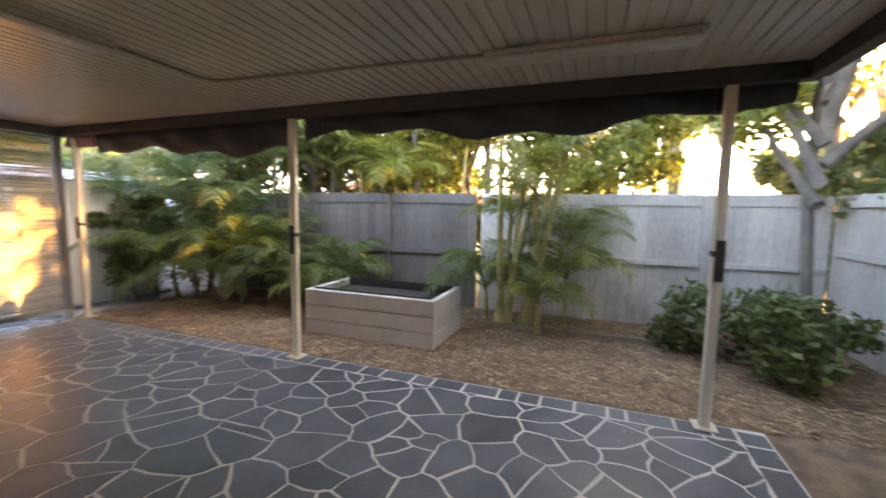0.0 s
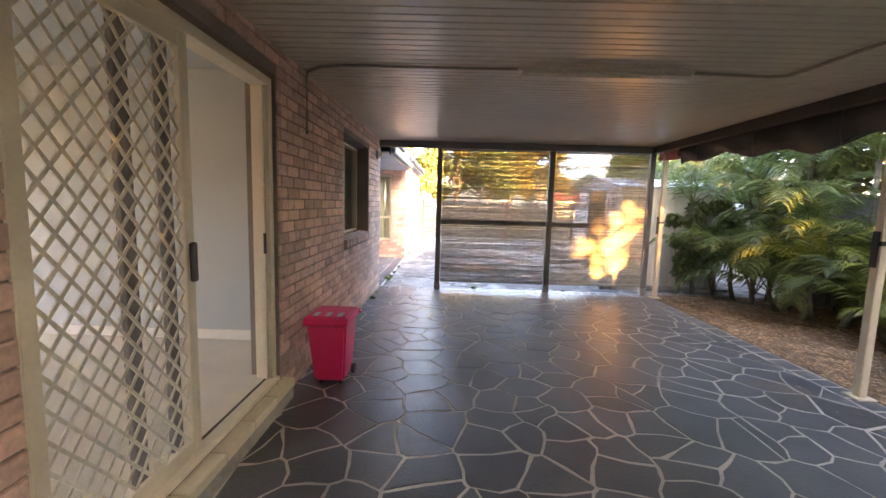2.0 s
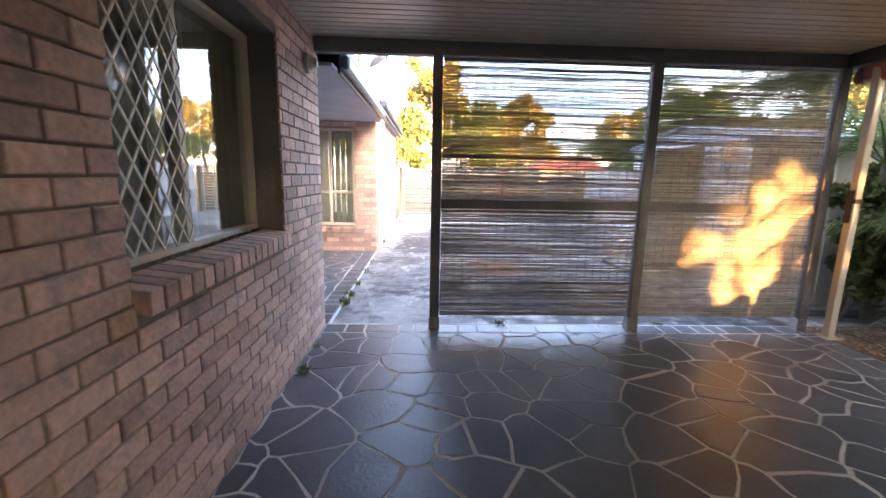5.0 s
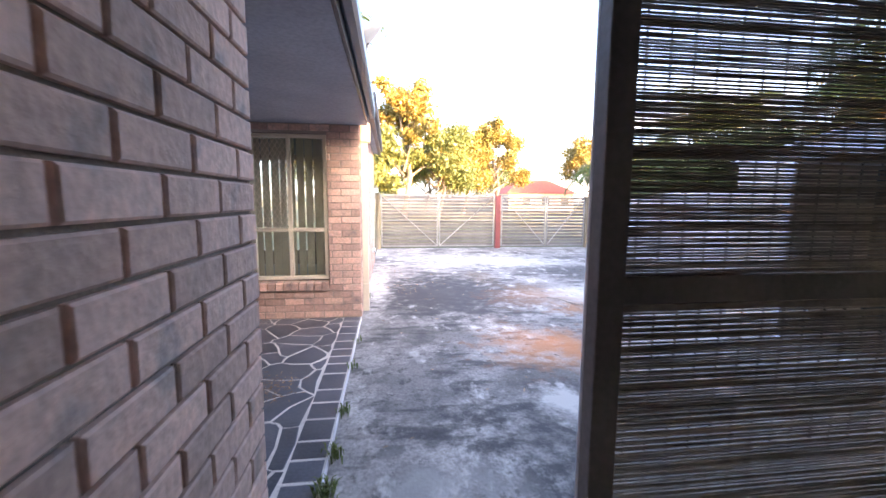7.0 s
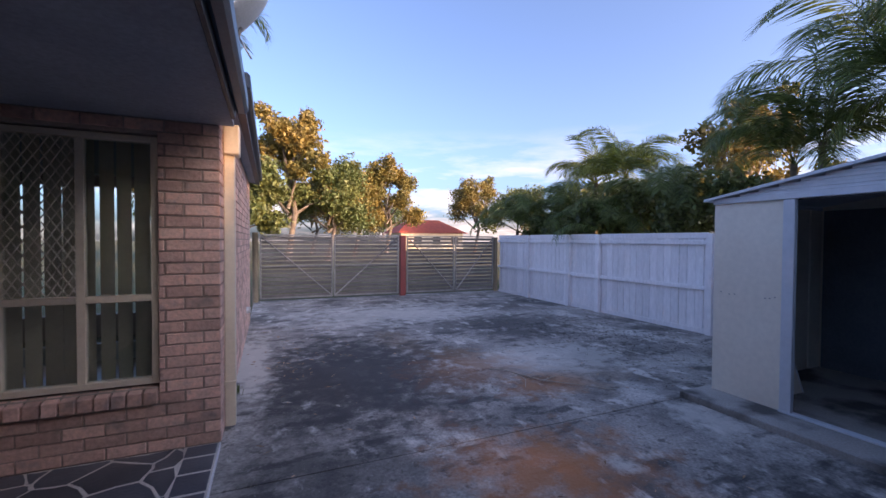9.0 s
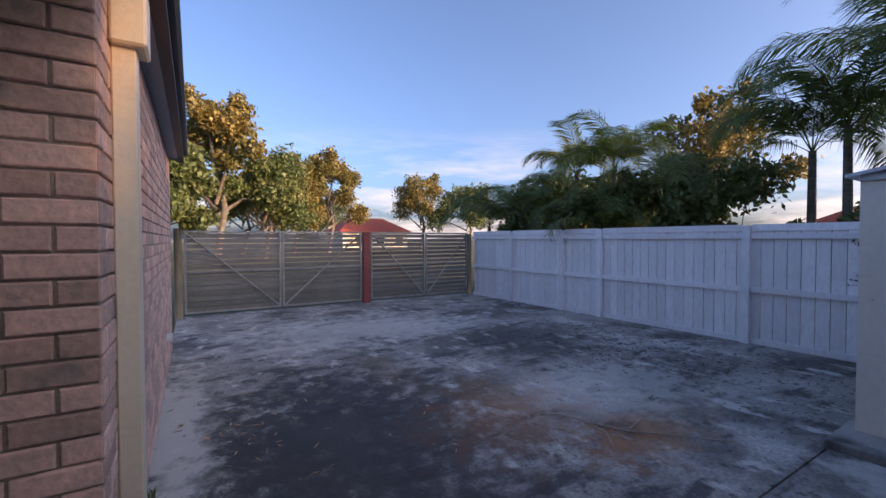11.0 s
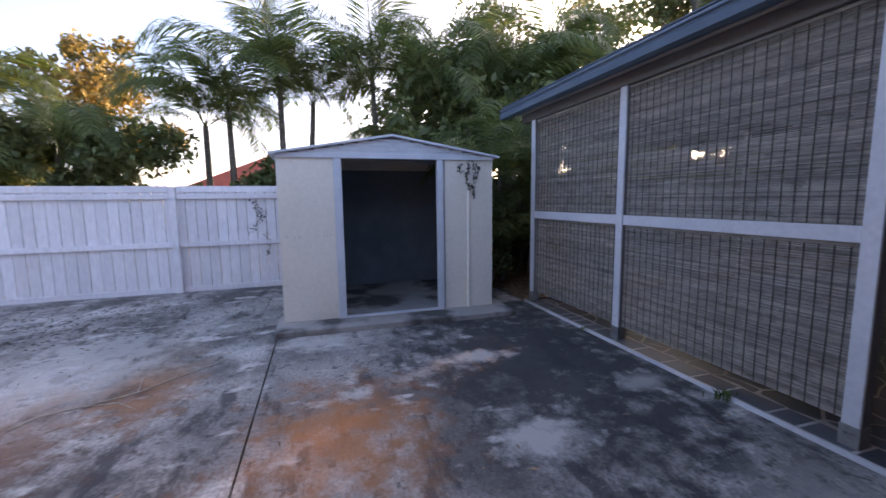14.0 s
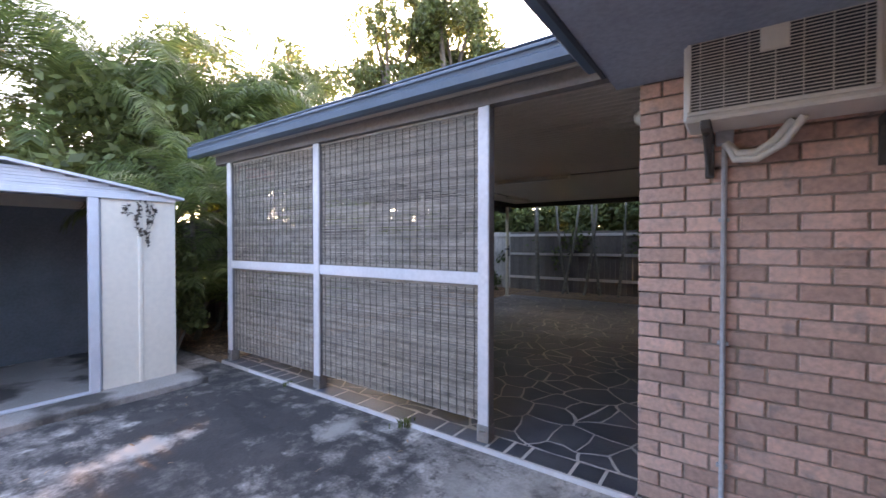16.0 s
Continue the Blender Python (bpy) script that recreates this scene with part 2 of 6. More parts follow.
M_PIPE = surf("grey_conduit", (0.44, 0.46, 0.48), (0.38, 0.40, 0.42), rough=0.5)
M_ROOFTILE = surf("red_roof_tile", (0.45, 0.09, 0.045), (0.36, 0.075, 0.04), fine=10, rough=0.7)
M_DISH = surf("dish_paint", (0.40, 0.42, 0.44), (0.34, 0.36, 0.38), rough=0.5)
M_GLASS = glass("window_glass")


def concrete():
    """Driveway concrete: pale and mould-black patches, with rust and worn spots at known places."""
    m = surf("driveway_concrete", (0.42, 0.385, 0.35), (0.21, 0.195, 0.18), scale=1.3, fine=45, rough=0.8, bump=0.4,
             stain=(0.58, 0.55, 0.51), stain_scale=0.9, stain_at=0.56, grain=0.6)
    nt = m.node_tree
    b = nt.nodes["Principled BSDF"]
    src = b.inputs["Base Color"].links[0].from_socket
    geo = [n for n in nt.nodes if n.bl_idname == "ShaderNodeNewGeometry"][0]
    nz = nt.nodes.new("ShaderNodeTexNoise")
    nz.inputs["Scale"].default_value = 4.5
    nz.inputs["Detail"].default_value, nz.inputs["Roughness"].default_value = 8, 0.68
    nt.links.new(geo.outputs["Position"], nz.inputs["Vector"])
    for scale, stretch, lo, hi, colour, strength in ((0.55, (1, 1, 1), 0.50, 0.60, (0.085, 0.078, 0.070), 0.8), (2.6, (0.55, 1.5, 1), 0.54, 0.62, (0.045, 0.043, 0.042), 0.8),
                                                     (3.2, (1.3, 0.7, 1), 0.57, 0.66, (0.64, 0.60, 0.55), 0.85), (11, (1, 1, 1), 0.58, 0.66, (0.05, 0.045, 0.04), 0.7), (45, (1, 1, 1), 0.60, 0.68, (0.40, 0.38, 0.36), 0.5)):
        mp = nt.nodes.new("ShaderNodeMapping")
        mp.inputs["Scale"].default_value = stretch
        mp.inputs["Location"].default_value = (scale * 3.1, scale * 1.7, 0)
        nt.links.new(geo.outputs["Position"], mp.inputs["Vector"])
        tx = nt.nodes.new("ShaderNodeTexNoise")
        tx.inputs["Scale"].default_value, tx.inputs["Detail"].default_value, tx.inputs["Roughness"].default_value = scale, 7, 0.62
        nt.links.new(mp.outputs[0], tx.inputs["Vector"])
        mr = nt.nodes.new("ShaderNodeMapRange")
        mr.inputs["From Min"].default_value, mr.inputs["From Max"].default_value, mr.inputs["To Max"].default_value = lo, hi, strength
        nt.links.new(tx.outputs["Fac"], mr.inputs["Value"])
        mx = nt.nodes.new("ShaderNodeMix")
        mx.data_type = "RGBA"
        nt.links.new(mr.outputs[0], mx.inputs[0])
        nt.links.new(src, mx.inputs[6])
        mx.inputs[7].default_value = (*colour, 1)
        src = mx.outputs[2]
    for (x, y), (rx, ry), colour, strength in SPOTS:
        sub = nt.nodes.new("ShaderNodeVectorMath")
        sub.operation = "SUBTRACT"
        nt.links.new(geo.outputs["Position"], sub.inputs[0])
        sub.inputs[1].default_value = (x, y, -0.03)
        mul = nt.nodes.new("ShaderNodeVectorMath")
        mul.operation = "MULTIPLY"
        nt.links.new(sub.outputs[0], mul.inputs[0])
        mul.inputs[1].default_value = (1 / rx, 1 / ry, 0)
        ln = nt.nodes.new("ShaderNodeVectorMath")
        ln.operation = "LENGTH"
        nt.links.new(mul.outputs[0], ln.inputs[0])
        ad = nt.nodes.new("ShaderNodeMath")
        ad.operation = "MULTIPLY_ADD"
        nt.links.new(nz.outputs["Fac"], ad.inputs[0])
        ad.inputs[1].default_value = 3.4
        nt.links.new(ln.outputs["Value"], ad.inputs[2])
        mr = nt.nodes.new("ShaderNodeMapRange")
        mr.inputs["From Min"].default_value, mr.inputs["From Max"].default_value = (3.0, 1.85) if colour == RUST else (2.75, 2.15)
        mr.inputs["To Max"].default_value = strength
        nt.links.new(ad.outputs[0], mr.inputs["Value"])
        mx = nt.nodes.new("ShaderNodeMix")
        mx.data_type = "RGBA"
        nt.links.new(mr.outputs[0], mx.inputs[0])
        nt.links.new(src, mx.inputs[6])
        mx.inputs[7].default_value = (*colour, 1)
        src = mx.outputs[2]
    nt.links.new(src, b.inputs["Base Color"])
    return m


RUST, PALE, MOULD = (0.42, 0.17, 0.06), (0.58, 0.55, 0.50), (0.045, 0.044, 0.045)
BROWN = (0.17, 0.115, 0.07)
SPOTS = [((1.4, 5.2), (1.7, 1.9), MOULD, 0.75), ((2.2, 6.6), (0.35, 0.9), BROWN, 0.6), ((2.75, 5.5), (0.5, 0.6), BROWN, 0.6), ((3.7, 4.3), (0.9, 0.5), BROWN, 0.6), ((0.6, 2.0), (0.5, 1.4), MOULD, 0.5),
         ((3.0, 0.9), (2.5, 1.4), MOULD, 0.92), ((1.2, 5.6), (1.3, 1.5), MOULD, 0.75), ((4.6, 7.0), (1.4, 1.3), MOULD, 0.5),
         ((4.1, 5.0), (1.3, 0.9), PALE, 0.6), ((2.7, 9.0), (2.2, 1.4), PALE, 0.6), ((0.15, 6.2), (0.3, 1.9), PALE, 0.9),
         ((2.15, 2.75), (0.75, 0.6), RUST, 0.85), ((2.7, 5.0), (0.8, 0.7), RUST, 0.4), ((3.2, 4.2), (0.55, 0.3), RUST, 0.6),
         ((3.1, 1.5), (0.16, 0.42), PALE, 0.85), ((2.67, 2.63), (0.13, 0.14), PALE, 0.85), ((1.72, 1.55), (0.22, 0.32), PALE, 0.85),
         ((2.18, 0.4), (0.16, 0.22), PALE, 0.6), ((4.0, 2.9), (0.3, 0.5), PALE, 0.7), ((0.6, 0.5), (0.5, 0.5), PALE, 0.5)]
M_DRIVE = concrete()


# ---- building helpers ----
def mesh_of(name, bm):
    me = bpy.data.meshes.new(name)
    bm.to_mesh(me)
    bm.free()
    return me


def thing(name, label, category, at=(0, 0, 0), group="", kind=""):
    ob = new(name)
    ob.location = at
    ob.empty_display_size = 0.1
    return tagged(ob, label, category, group, kind)


def part(name, bm, material, parent=None, label="", smooth=False):
    """Links a bmesh or a mesh as one object, in world places, under a thing or a part."""
    me = bm if isinstance(bm, bpy.types.Mesh) else mesh_of(name, bm)
    if not me.materials:
        me.materials.append(material)
    if smooth:
        me.polygons.foreach_set("use_smooth", [True] * len(me.polygons))
    ob = new(name, me)
    if parent:
        ob.parent = parent
        ob.matrix_parent_inverse = parent.matrix_basis.inverted()
    return tagged(ob, label)


def add_box(bm, x0, x1, y0, y1, z0, z1, bevel=0.0):
    r = bmesh.ops.create_cube(bm, size=1)
    for v in r["verts"]:
        v.co = Vector(((x0 + x1) / 2 + v.co.x * (x1 - x0), (y0 + y1) / 2 + v.co.y * (y1 - y0), (z0 + z1) / 2 + v.co.z * (z1 - z0)))
    if bevel:
        edges = list({e for v in r["verts"] for e in v.link_edges})
        bmesh.ops.bevel(bm, geom=edges, offset=bevel, segments=1, affect="EDGES")
    return bm


def box(name, material, x0, x1, y0, y1, z0, z1, parent=None, label="", bevel=0.0):
    return part(name, add_box(bmesh.new(), x0, x1, y0, y1, z0, z1, bevel), material, parent, label)


def add_tube(bm, pts, radius, sides=8, taper=None):
    """A tube along points; taper: the radius at the end."""
    rings = []
    pts = [Vector(p) for p in pts]
    for i, p in enumerate(pts):
        d = (pts[min(i + 1, len(pts) - 1)] - pts[max(i - 1, 0)]).normalized()
        a = d.cross(Vector((0, 0, 1)))
        a = a.normalized() if a.length > 0.05 else Vector((1, 0, 0))
        c = d.cross(a)
        r = radius if taper is None else radius + (taper - radius) * i / (len(pts) - 1)
        rings.append([bm.verts.new(p + r * (math.cos(k * math.tau / sides) * a + math.sin(k * math.tau / sides) * c)) for k in range(sides)])
    for r1, r2 in zip(rings, rings[1:]):
        for k in range(sides):
            bm.faces.new((r1[k], r1[(k + 1) % sides], r2[(k + 1) % sides], r2[k]))
    bm.faces.new(rings[0])
    bm.faces.new(rings[-1][::-1])
    return bm


def tube(name, material, pts, radius, parent=None, label="", sides=8, taper=None):
    return part(name, add_tube(bmesh.new(), pts, radius, sides, taper), material, parent, label, smooth=True)


def structure(ob, label="", category=""):
    return tagged(ob, label, category, "", "structure")


def add_panel(bm, axis, at, depth, u0, u1, z0, z1, holes):
    """A wall with openings: axis 'x' lies in the plane x = at and runs along y; depth goes the other way from its face."""
    us = sorted({u0, u1, *[h[0] for h in holes], *[h[1] for h in holes]})
    zs = sorted({z0, z1, *[h[2] for h in holes], *[h[3] for h in holes]})
    for a, b in zip(us, us[1:]):
        for c, d in zip(zs, zs[1:]):
            if any(h[0] <= a and b <= h[1] and h[2] <= c and d <= h[3] for h in holes) or a < u0 or b > u1:
                continue
            lo, hi = min(at, at + depth), max(at, at + depth)
            if axis == "x":
                add_box(bm, lo, hi, a, b, c, d)
            else:
                add_box(bm, a, b, lo, hi, c, d)
    bmesh.ops.remove_doubles(bm, verts=bm.verts, dist=0.0002)
    return bm


# ---- the large structure ----
structure(box("ground", M_GRASS, -300, 300, -300, 300, -0.5, -0.075), "dry lawn reaching to the far trees", "ground")
structure(box("driveway", M_DRIVE, 0.0, 7.25, 3.345, 11.9, -0.4, -0.032), "stained grey concrete driveway with mould and rust", "driveway")
structure(box("driveway_slab", M_DRIVE, 0.03, 7.4, 0.06, 3.33, -0.4, -0.03), "mould-blackened concrete slab by the shed", "driveway")
structure(box("patio_slab", M_GROUT, 0.0, 4.86, -8.2, 0.045, -0.3, -0.002), "pale grouted bed of the patio paving", "patio floor")
structure(box("patio_edge", M_WHITE, 0.0, 4.2, 0.046, 0.058, -0.2, 0.0), "white painted edge strip of the patio", "edge strip")
structure(box("porch_edge", M_WHITE, 0.0205, 0.029, 0.06, 3.99, -0.2, 0.0), "white painted edge strip of the porch", "edge strip")
structure(box("porch_slab", M_GROUT, -1.55, 0.02, 0.02, 4.0, -0.3, -0.002), "pale grouted bed of the porch paving", "porch floor")
structure(box("mulch_bed", M_MULCH, 4.86, 8.2, -10.2, 0.06, -0.3, -0.012), "brown leaf mulch bed along the fence", "garden bed")
structure(box("mulch_bed", M_MULCH, -1.0, 4.86, -10.2, -8.2, -0.3, -0.014), "brown leaf mulch at the end of the patio", "garden bed")

DOOR = (-6.25, -4.38, 0.10, 2.42)
WINDOW = (-2.52, -1.02, 1.03, 2.35)
wall_w = structure(part("wall_patio", add_panel(bmesh.new(), "x", -0.012, -0.22, -10.2, -0.012, -0.2, 2.9, [DOOR, WINDOW]), M_MORTAR_SHADED),
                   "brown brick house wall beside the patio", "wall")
wall_ac = structure(part("wall_porch_end", add_panel(bmesh.new(), "y", -0.012, -0.21, -4.5, -0.233, -0.2, 2.9, []), M_MORTAR),
                    "red brick end wall carrying the air conditioner", "wall")
SIDEWIN = (3.05, 3.86, 1.42, 2.36)
wall_side = structure(part("wall_porch_side", add_panel(bmesh.new(), "x", -1.532, -0.2, 0.0, 4.2, -0.2, 2.9, [SIDEWIN]), M_MORTAR),
                      "red brick porch wall with a window", "wall")
PWIN = (-1.30, -0.365, 0.47, 2.30)
wall_pw = structure(part("wall_porch_window", add_panel(bmesh.new(), "y", 4.012, 0.2, -1.53, 0.018, -0.2, 2.9, [PWIN]), M_MORTAR),
                    "red brick wall with a tall window", "wall")
wall_n = structure(part("wall_north", add_panel(bmesh.new(), "x", 0.018, -0.2, 4.213, 9.0, -0.2, 2.9, []), M_MORTAR),
                   "red brick side wall along the driveway", "wall")
# Unseen openings in these far walls let daylight into the rooms.
structure(part("wall_far_end", add_panel(bmesh.new(), "y", 8.85, 0.15, -6, 0.018, -0.2, 2.9, [(-3.6, -0.5, 0.3, 2.4)]), M_MORTAR), "plain end wall of the house", "wall")
structure(part("wall_back", add_panel(bmesh.new(), "x", -6.0, -0.2, -10.2, 9.0, -0.2, 2.9, [(-7.9, -3.7, 0.2, 2.6)]), M_MORTAR), "plain outer house wall", "wall")


def ribbed_ceiling():
    bm = bmesh.new()
    y = -8.35
    prof = []
    while y < 0.2:
        prof += [(y, 2.62), (y + 0.075, 2.62), (y + 0.080, 2.632), (y + 0.088, 2.632)]
        y += 0.093
    lo = [[bm.verts.new((x, py, pz)) for py, pz in prof] for x in (-0.01, 5.15)]
    hi = [[bm.verts.new((x, py, 2.70)) for py in (prof[0][0], prof[-1][0])] for x in (-0.01, 5.15)]
    for k in range(len(prof) - 1):
        bm.faces.new((lo[0][k], lo[0][k + 1], lo[1][k + 1], lo[1][k]))
    bm.faces.new((hi[0][0], hi[1][0], hi[1][1], hi[0][1]))
    return part("ceiling", bm, M_CEIL)


structure(ribbed_ceiling(), "cream ribbed metal patio ceiling", "ceiling")
structure(box("roof_patio", M_BLUE, -0.3, 5.2, -8.4, 0.12, 2.705, 2.75), "blue metal patio roof sheet", "roof")
structure(box("porch_soffit", M_SOFFIT, -1.53, 0.13, 0.0, 4.0, 2.41, 2.44), "dark soffit under the porch roof", "ceiling")
structure(box("roof_house", M_DARKFASCIA, -6.2, -0.02, -10.2, 9.0, 2.95, 3.05), "flat dark house roof deck", "roof")

# gutters and fascias
gut = thing("patio_gutter", "blue metal gutter along the patio roof edge", "gutter", (2.6, 0.13, 2.6))
bm = bmesh.new()
prof = [(0.10, 2.60), (0.18, 2.585), (0.225, 2.60), (0.235, 2.655), (0.225, 2.665), (0.235, 2.70), (0.205, 2.71), (0.10, 2.71)]
ends = [[bm.verts.new((x, y, z)) for y, z in prof] for x in (0.1, 5.3)]
for k in range(len(prof)):
    bm.faces.new((ends[0][k], ends[0][(k + 1) % 8], ends[1][(k + 1) % 8], ends[1][k]))
bm.faces.new(ends[0])
bm.faces.new(ends[1][::-1])
part("trough", bm, M_BLUE, gut)
box("bead", M_BLUE, 0.1, 5.3, 0.236, 0.248, 2.69, 2.715, gut, "rolled front bead", bevel=0.004)
box("end_cap", M_BLUE, 5.301, 5.308, 0.10, 0.238, 2.585, 2.712, gut, "folded end cap")
box("roof_flashing", M_BLUE, 0.1, 5.3, 0.06, 0.20, 2.752, 2.762, gut, "metal flashing strip")
fas = thing("porch_fascia", "dark fascia board and gutter of the porch roof", "fascia", (0.16, 2, 2.45))
box("board", M_DARKFASCIA, 0.13, 0.155, 0.24, 3.75, 2.40, 2.58, fas, bevel=0.003)
box("gutter_lip", M_BLUE, 0.157, 0.24, 0.24, 3.75, 2.44, 2.57, fas, "blue-grey metal gutter", bevel=0.02)
bm = bmesh.new()
vs = [bm.verts.new(c) for c in ((0.2, 0.1, 2.58), (0.2, 9.2, 2.58), (-5, 9.2, 4.3), (-5, 0.1, 4.3), (0.2, 0.1, 2.62), (0.2, 9.2, 2.62), (-5, 9.2, 4.36), (-5, 0.1, 4.36))]
for f in ((3, 2, 1, 0), (4, 5, 6, 7), (0, 1, 5, 4), (1, 2, 6, 5), (2, 3, 7, 6), (3, 0, 4, 7)):
    bm.faces.new([vs[i] for i in f])
structure(part("roof_porch", bm, M_DARKFASCIA), "dark sloping house roof", "roof")
fas = thing("north_gutter", "dark blue gutter and fascia along the driveway wall", "gutter", (0.16, 6.5, 2.6))
box("board", M_DARKFASCIA, 0.13, 0.155, 3.8, 8.9, 2.60, 2.77, fas, bevel=0.003)
box("gutter_lip", M_DARKFASCIA, 0.157, 0.25, 3.8, 8.9, 2.64, 2.77, fas, bevel=0.02)
box("eave_lining", M_SOFFIT, 0.03, 0.13, 3.8, 8.9, 2.60, 2.62, fas)

# rooms behind the openings; far-wall openings are unseen, cut to let daylight in
structure(box("floor_room", M_TILE, -4.5, -0.235, -8.0, -3.4, -0.1, 0.17), "beige tiled room floor", "floor")
structure(box("wall_room", M_WALLIN, -4.5, -0.235, -3.55, -3.35, 0.171, 2.7), "pale blue-grey painted room wall", "wall")
structure(part("wall_room", add_panel(bmesh.new(), "x", -4.5, -0.15, -8.0, -3.35, -0.1, 2.7, [(-7.8, -3.8, 0.3, 2.15)]), M_WALLIN), "pale room wall with an unseen opening for daylight", "wall")
structure(box("wall_room", M_WALLIN, -4.5, -0.235, -8.2, -8.0, 0.0, 2.7), "pale painted room wall", "wall")
structure(box("ceiling_room", M_WALLIN, -4.65, -0.235, -8.2, -3.35, 2.70, 2.75), "plain room ceiling", "ceiling")
structure(box("baseboard", M_SKIRT, -4.49, -0.24, -3.565, -3.551, 0.171, 0.27, bevel=0.003), "cream skirting board", "skirting")
structure(box("floor_bedroom", M_TILE, -3.5, -0.235, -3.34, -0.235, -0.1, 0.17), "plain room floor", "floor")
structure(part("wall_bedroom", add_panel(bmesh.new(), "x", -3.5, -0.1, -3.34, -0.235, -0.1, 2.7, [(-3.1, -0.5, 0.4, 2.4)]), M_WALLIN), "pale room wall", "wall")
structure(box("ceiling_bedroom", M_WALLIN, -3.6, -0.235, -3.34, -0.235, 2.70, 2.75), "plain room ceiling", "ceiling")
structure(part("wall_lounge", add_panel(bmesh.new(), "y", 6.5, 0.1, -4.5, -0.19, -0.1, 2.7, [(-3.0, -0.5, 0.3, 2.3)]), M_WALLIN), "cream room wall", "wall")
structure(box("floor_lounge", M_TILE, -4.5, -0.19, 4.22, 6.5, -0.1, 0.1), "plain room floor", "floor")
structure(box("ceiling_lounge", M_WALLIN, -4.5, -0.19, 4.22, 6.6, 2.70, 2.75), "plain room ceiling", "ceiling")


# ---- windows and doors ----
def add_grille(bm, axis, at, u0, u1, z0, z1, du, dz, w=0.006, d=0.006):
    """Diamond mesh of crossing bars inside a rectangle."""
    s = dz / du
    for sign in (1, -1):
        k = -math.ceil((z1 - z0) / dz) - 1
        while k * du < (u1 - u0) + (z1 - z0) / s + du:
            ua = u0 + k * du if sign > 0 else u0 + k * du
            za, zb = z0, z1
            p = [(ua, z0), (ua + sign * (z1 - z0) / s, z1)]
            (a, c), (b, e) = p
            lo_t, hi_t = 0.0, 1.0
            if abs(b - a) > 1e-6:
                t0, t1 = (u0 - a) / (b - a), (u1 - a) / (b - a)
                lo_t, hi_t = max(lo_t, min(t0, t1)), min(hi_t, max(t0, t1))
            k += 1
            if hi_t - lo_t < 0.005:
                continue
            q0 = (a + (b - a) * lo_t, c + (e - c) * lo_t)
            q1 = (a + (b - a) * hi_t, c + (e - c) * hi_t)
            L = math.hypot(q1[0] - q0[0], q1[1] - q0[1])
            nx, nz = -(q1[1] - q0[1]) / L * w / 2, (q1[0] - q0[0]) / L * w / 2
            off = 0.0 if sign > 0 else d * 0.3
            vs = []
            for dep in (at + off, at + off + d):
                for (u, z), sg in ((q0, 1), (q0, -1), (q1, -1), (q1, 1)):
                    u2, z2 = u + sg * nx, z + sg * nz
                    vs.append(bm.verts.new((dep, u2, z2) if axis == "x" else (u2, dep, z2)))
            for f in ((0, 1, 2, 3), (7, 6, 5, 4), (0, 4, 5, 1), (1, 5, 6, 2), (2, 6, 7, 3), (3, 7, 4, 0)):
                bm.faces.new([vs[i] for i in f])
    return bm


def fbox(axis, name, mat, u0, u1, d0, d1, z0, z1, parent, label="", bevel=0.003):
    if axis == "x":
        return box(name, mat, d0, d1, u0, u1, z0, z1, parent, label, bevel)
    return box(name, mat, u0, u1, d0, d1, z0, z1, parent, label, bevel)


def window(name, axis, face, u0, u1, z0, z1, back, mullions, transoms, label, grille=None, fw=0.045):
    """face: the frame's outer plane; back: +1 or -1, the way into the house."""
    mid = ((u0 + u1) / 2, face) if axis == "y" else (face, (u0 + u1) / 2)
    w = thing(name, label, "window", (mid[0], mid[1], z0), kind="structure")
    d0, d1 = sorted((face, face + back * 0.07))
    fr = []
    for a, b, c, d in ((u0, u0 + fw, z0, z1), (u1 - fw, u1, z0, z1), (u0 + fw, u1 - fw, z0, z0 + fw), (u0 + fw, u1 - fw, z1 - fw, z1)):
        fbox(axis, "window_frame", M_FRAME, a, b, d0, d1, c, d, w)
    xs = [u0 + fw, *mullions, u1 - fw]
    zs = [z0 + fw, *transoms, z1 - fw]
    for m in mullions:
        fbox(axis, "mullion", M_FRAME, m - 0.025, m + 0.025, d0 + 0.004, d1 - 0.004, z0 + fw, z1 - fw, w)
    for a, b in zip(xs, xs[1:]):
        for t in transoms:
            fbox(axis, "transom", M_FRAME, a + (0.026 if a != xs[0] else 0), b - (0.026 if b != xs[-1] else 0), d0 + 0.006, d1 - 0.006, t - 0.025, t + 0.025, w)
        for c, d in zip(zs, zs[1:]):
            g = fbox(axis, "pane", M_GLASS, a, b, face + back * 0.04 - 0.002, face + back * 0.04 + 0.002, c, d, w, "clear glass pane", 0)
            g.visible_shadow = False
    if grille:
        a, b, c, d, du, dz, off, *wire = grille
        part("security_mesh", add_grille(bmesh.new(), axis, face + off, a, b, c, d, du, dz, *wire), M_GRILLE, w, "cream diamond security mesh")
    return w


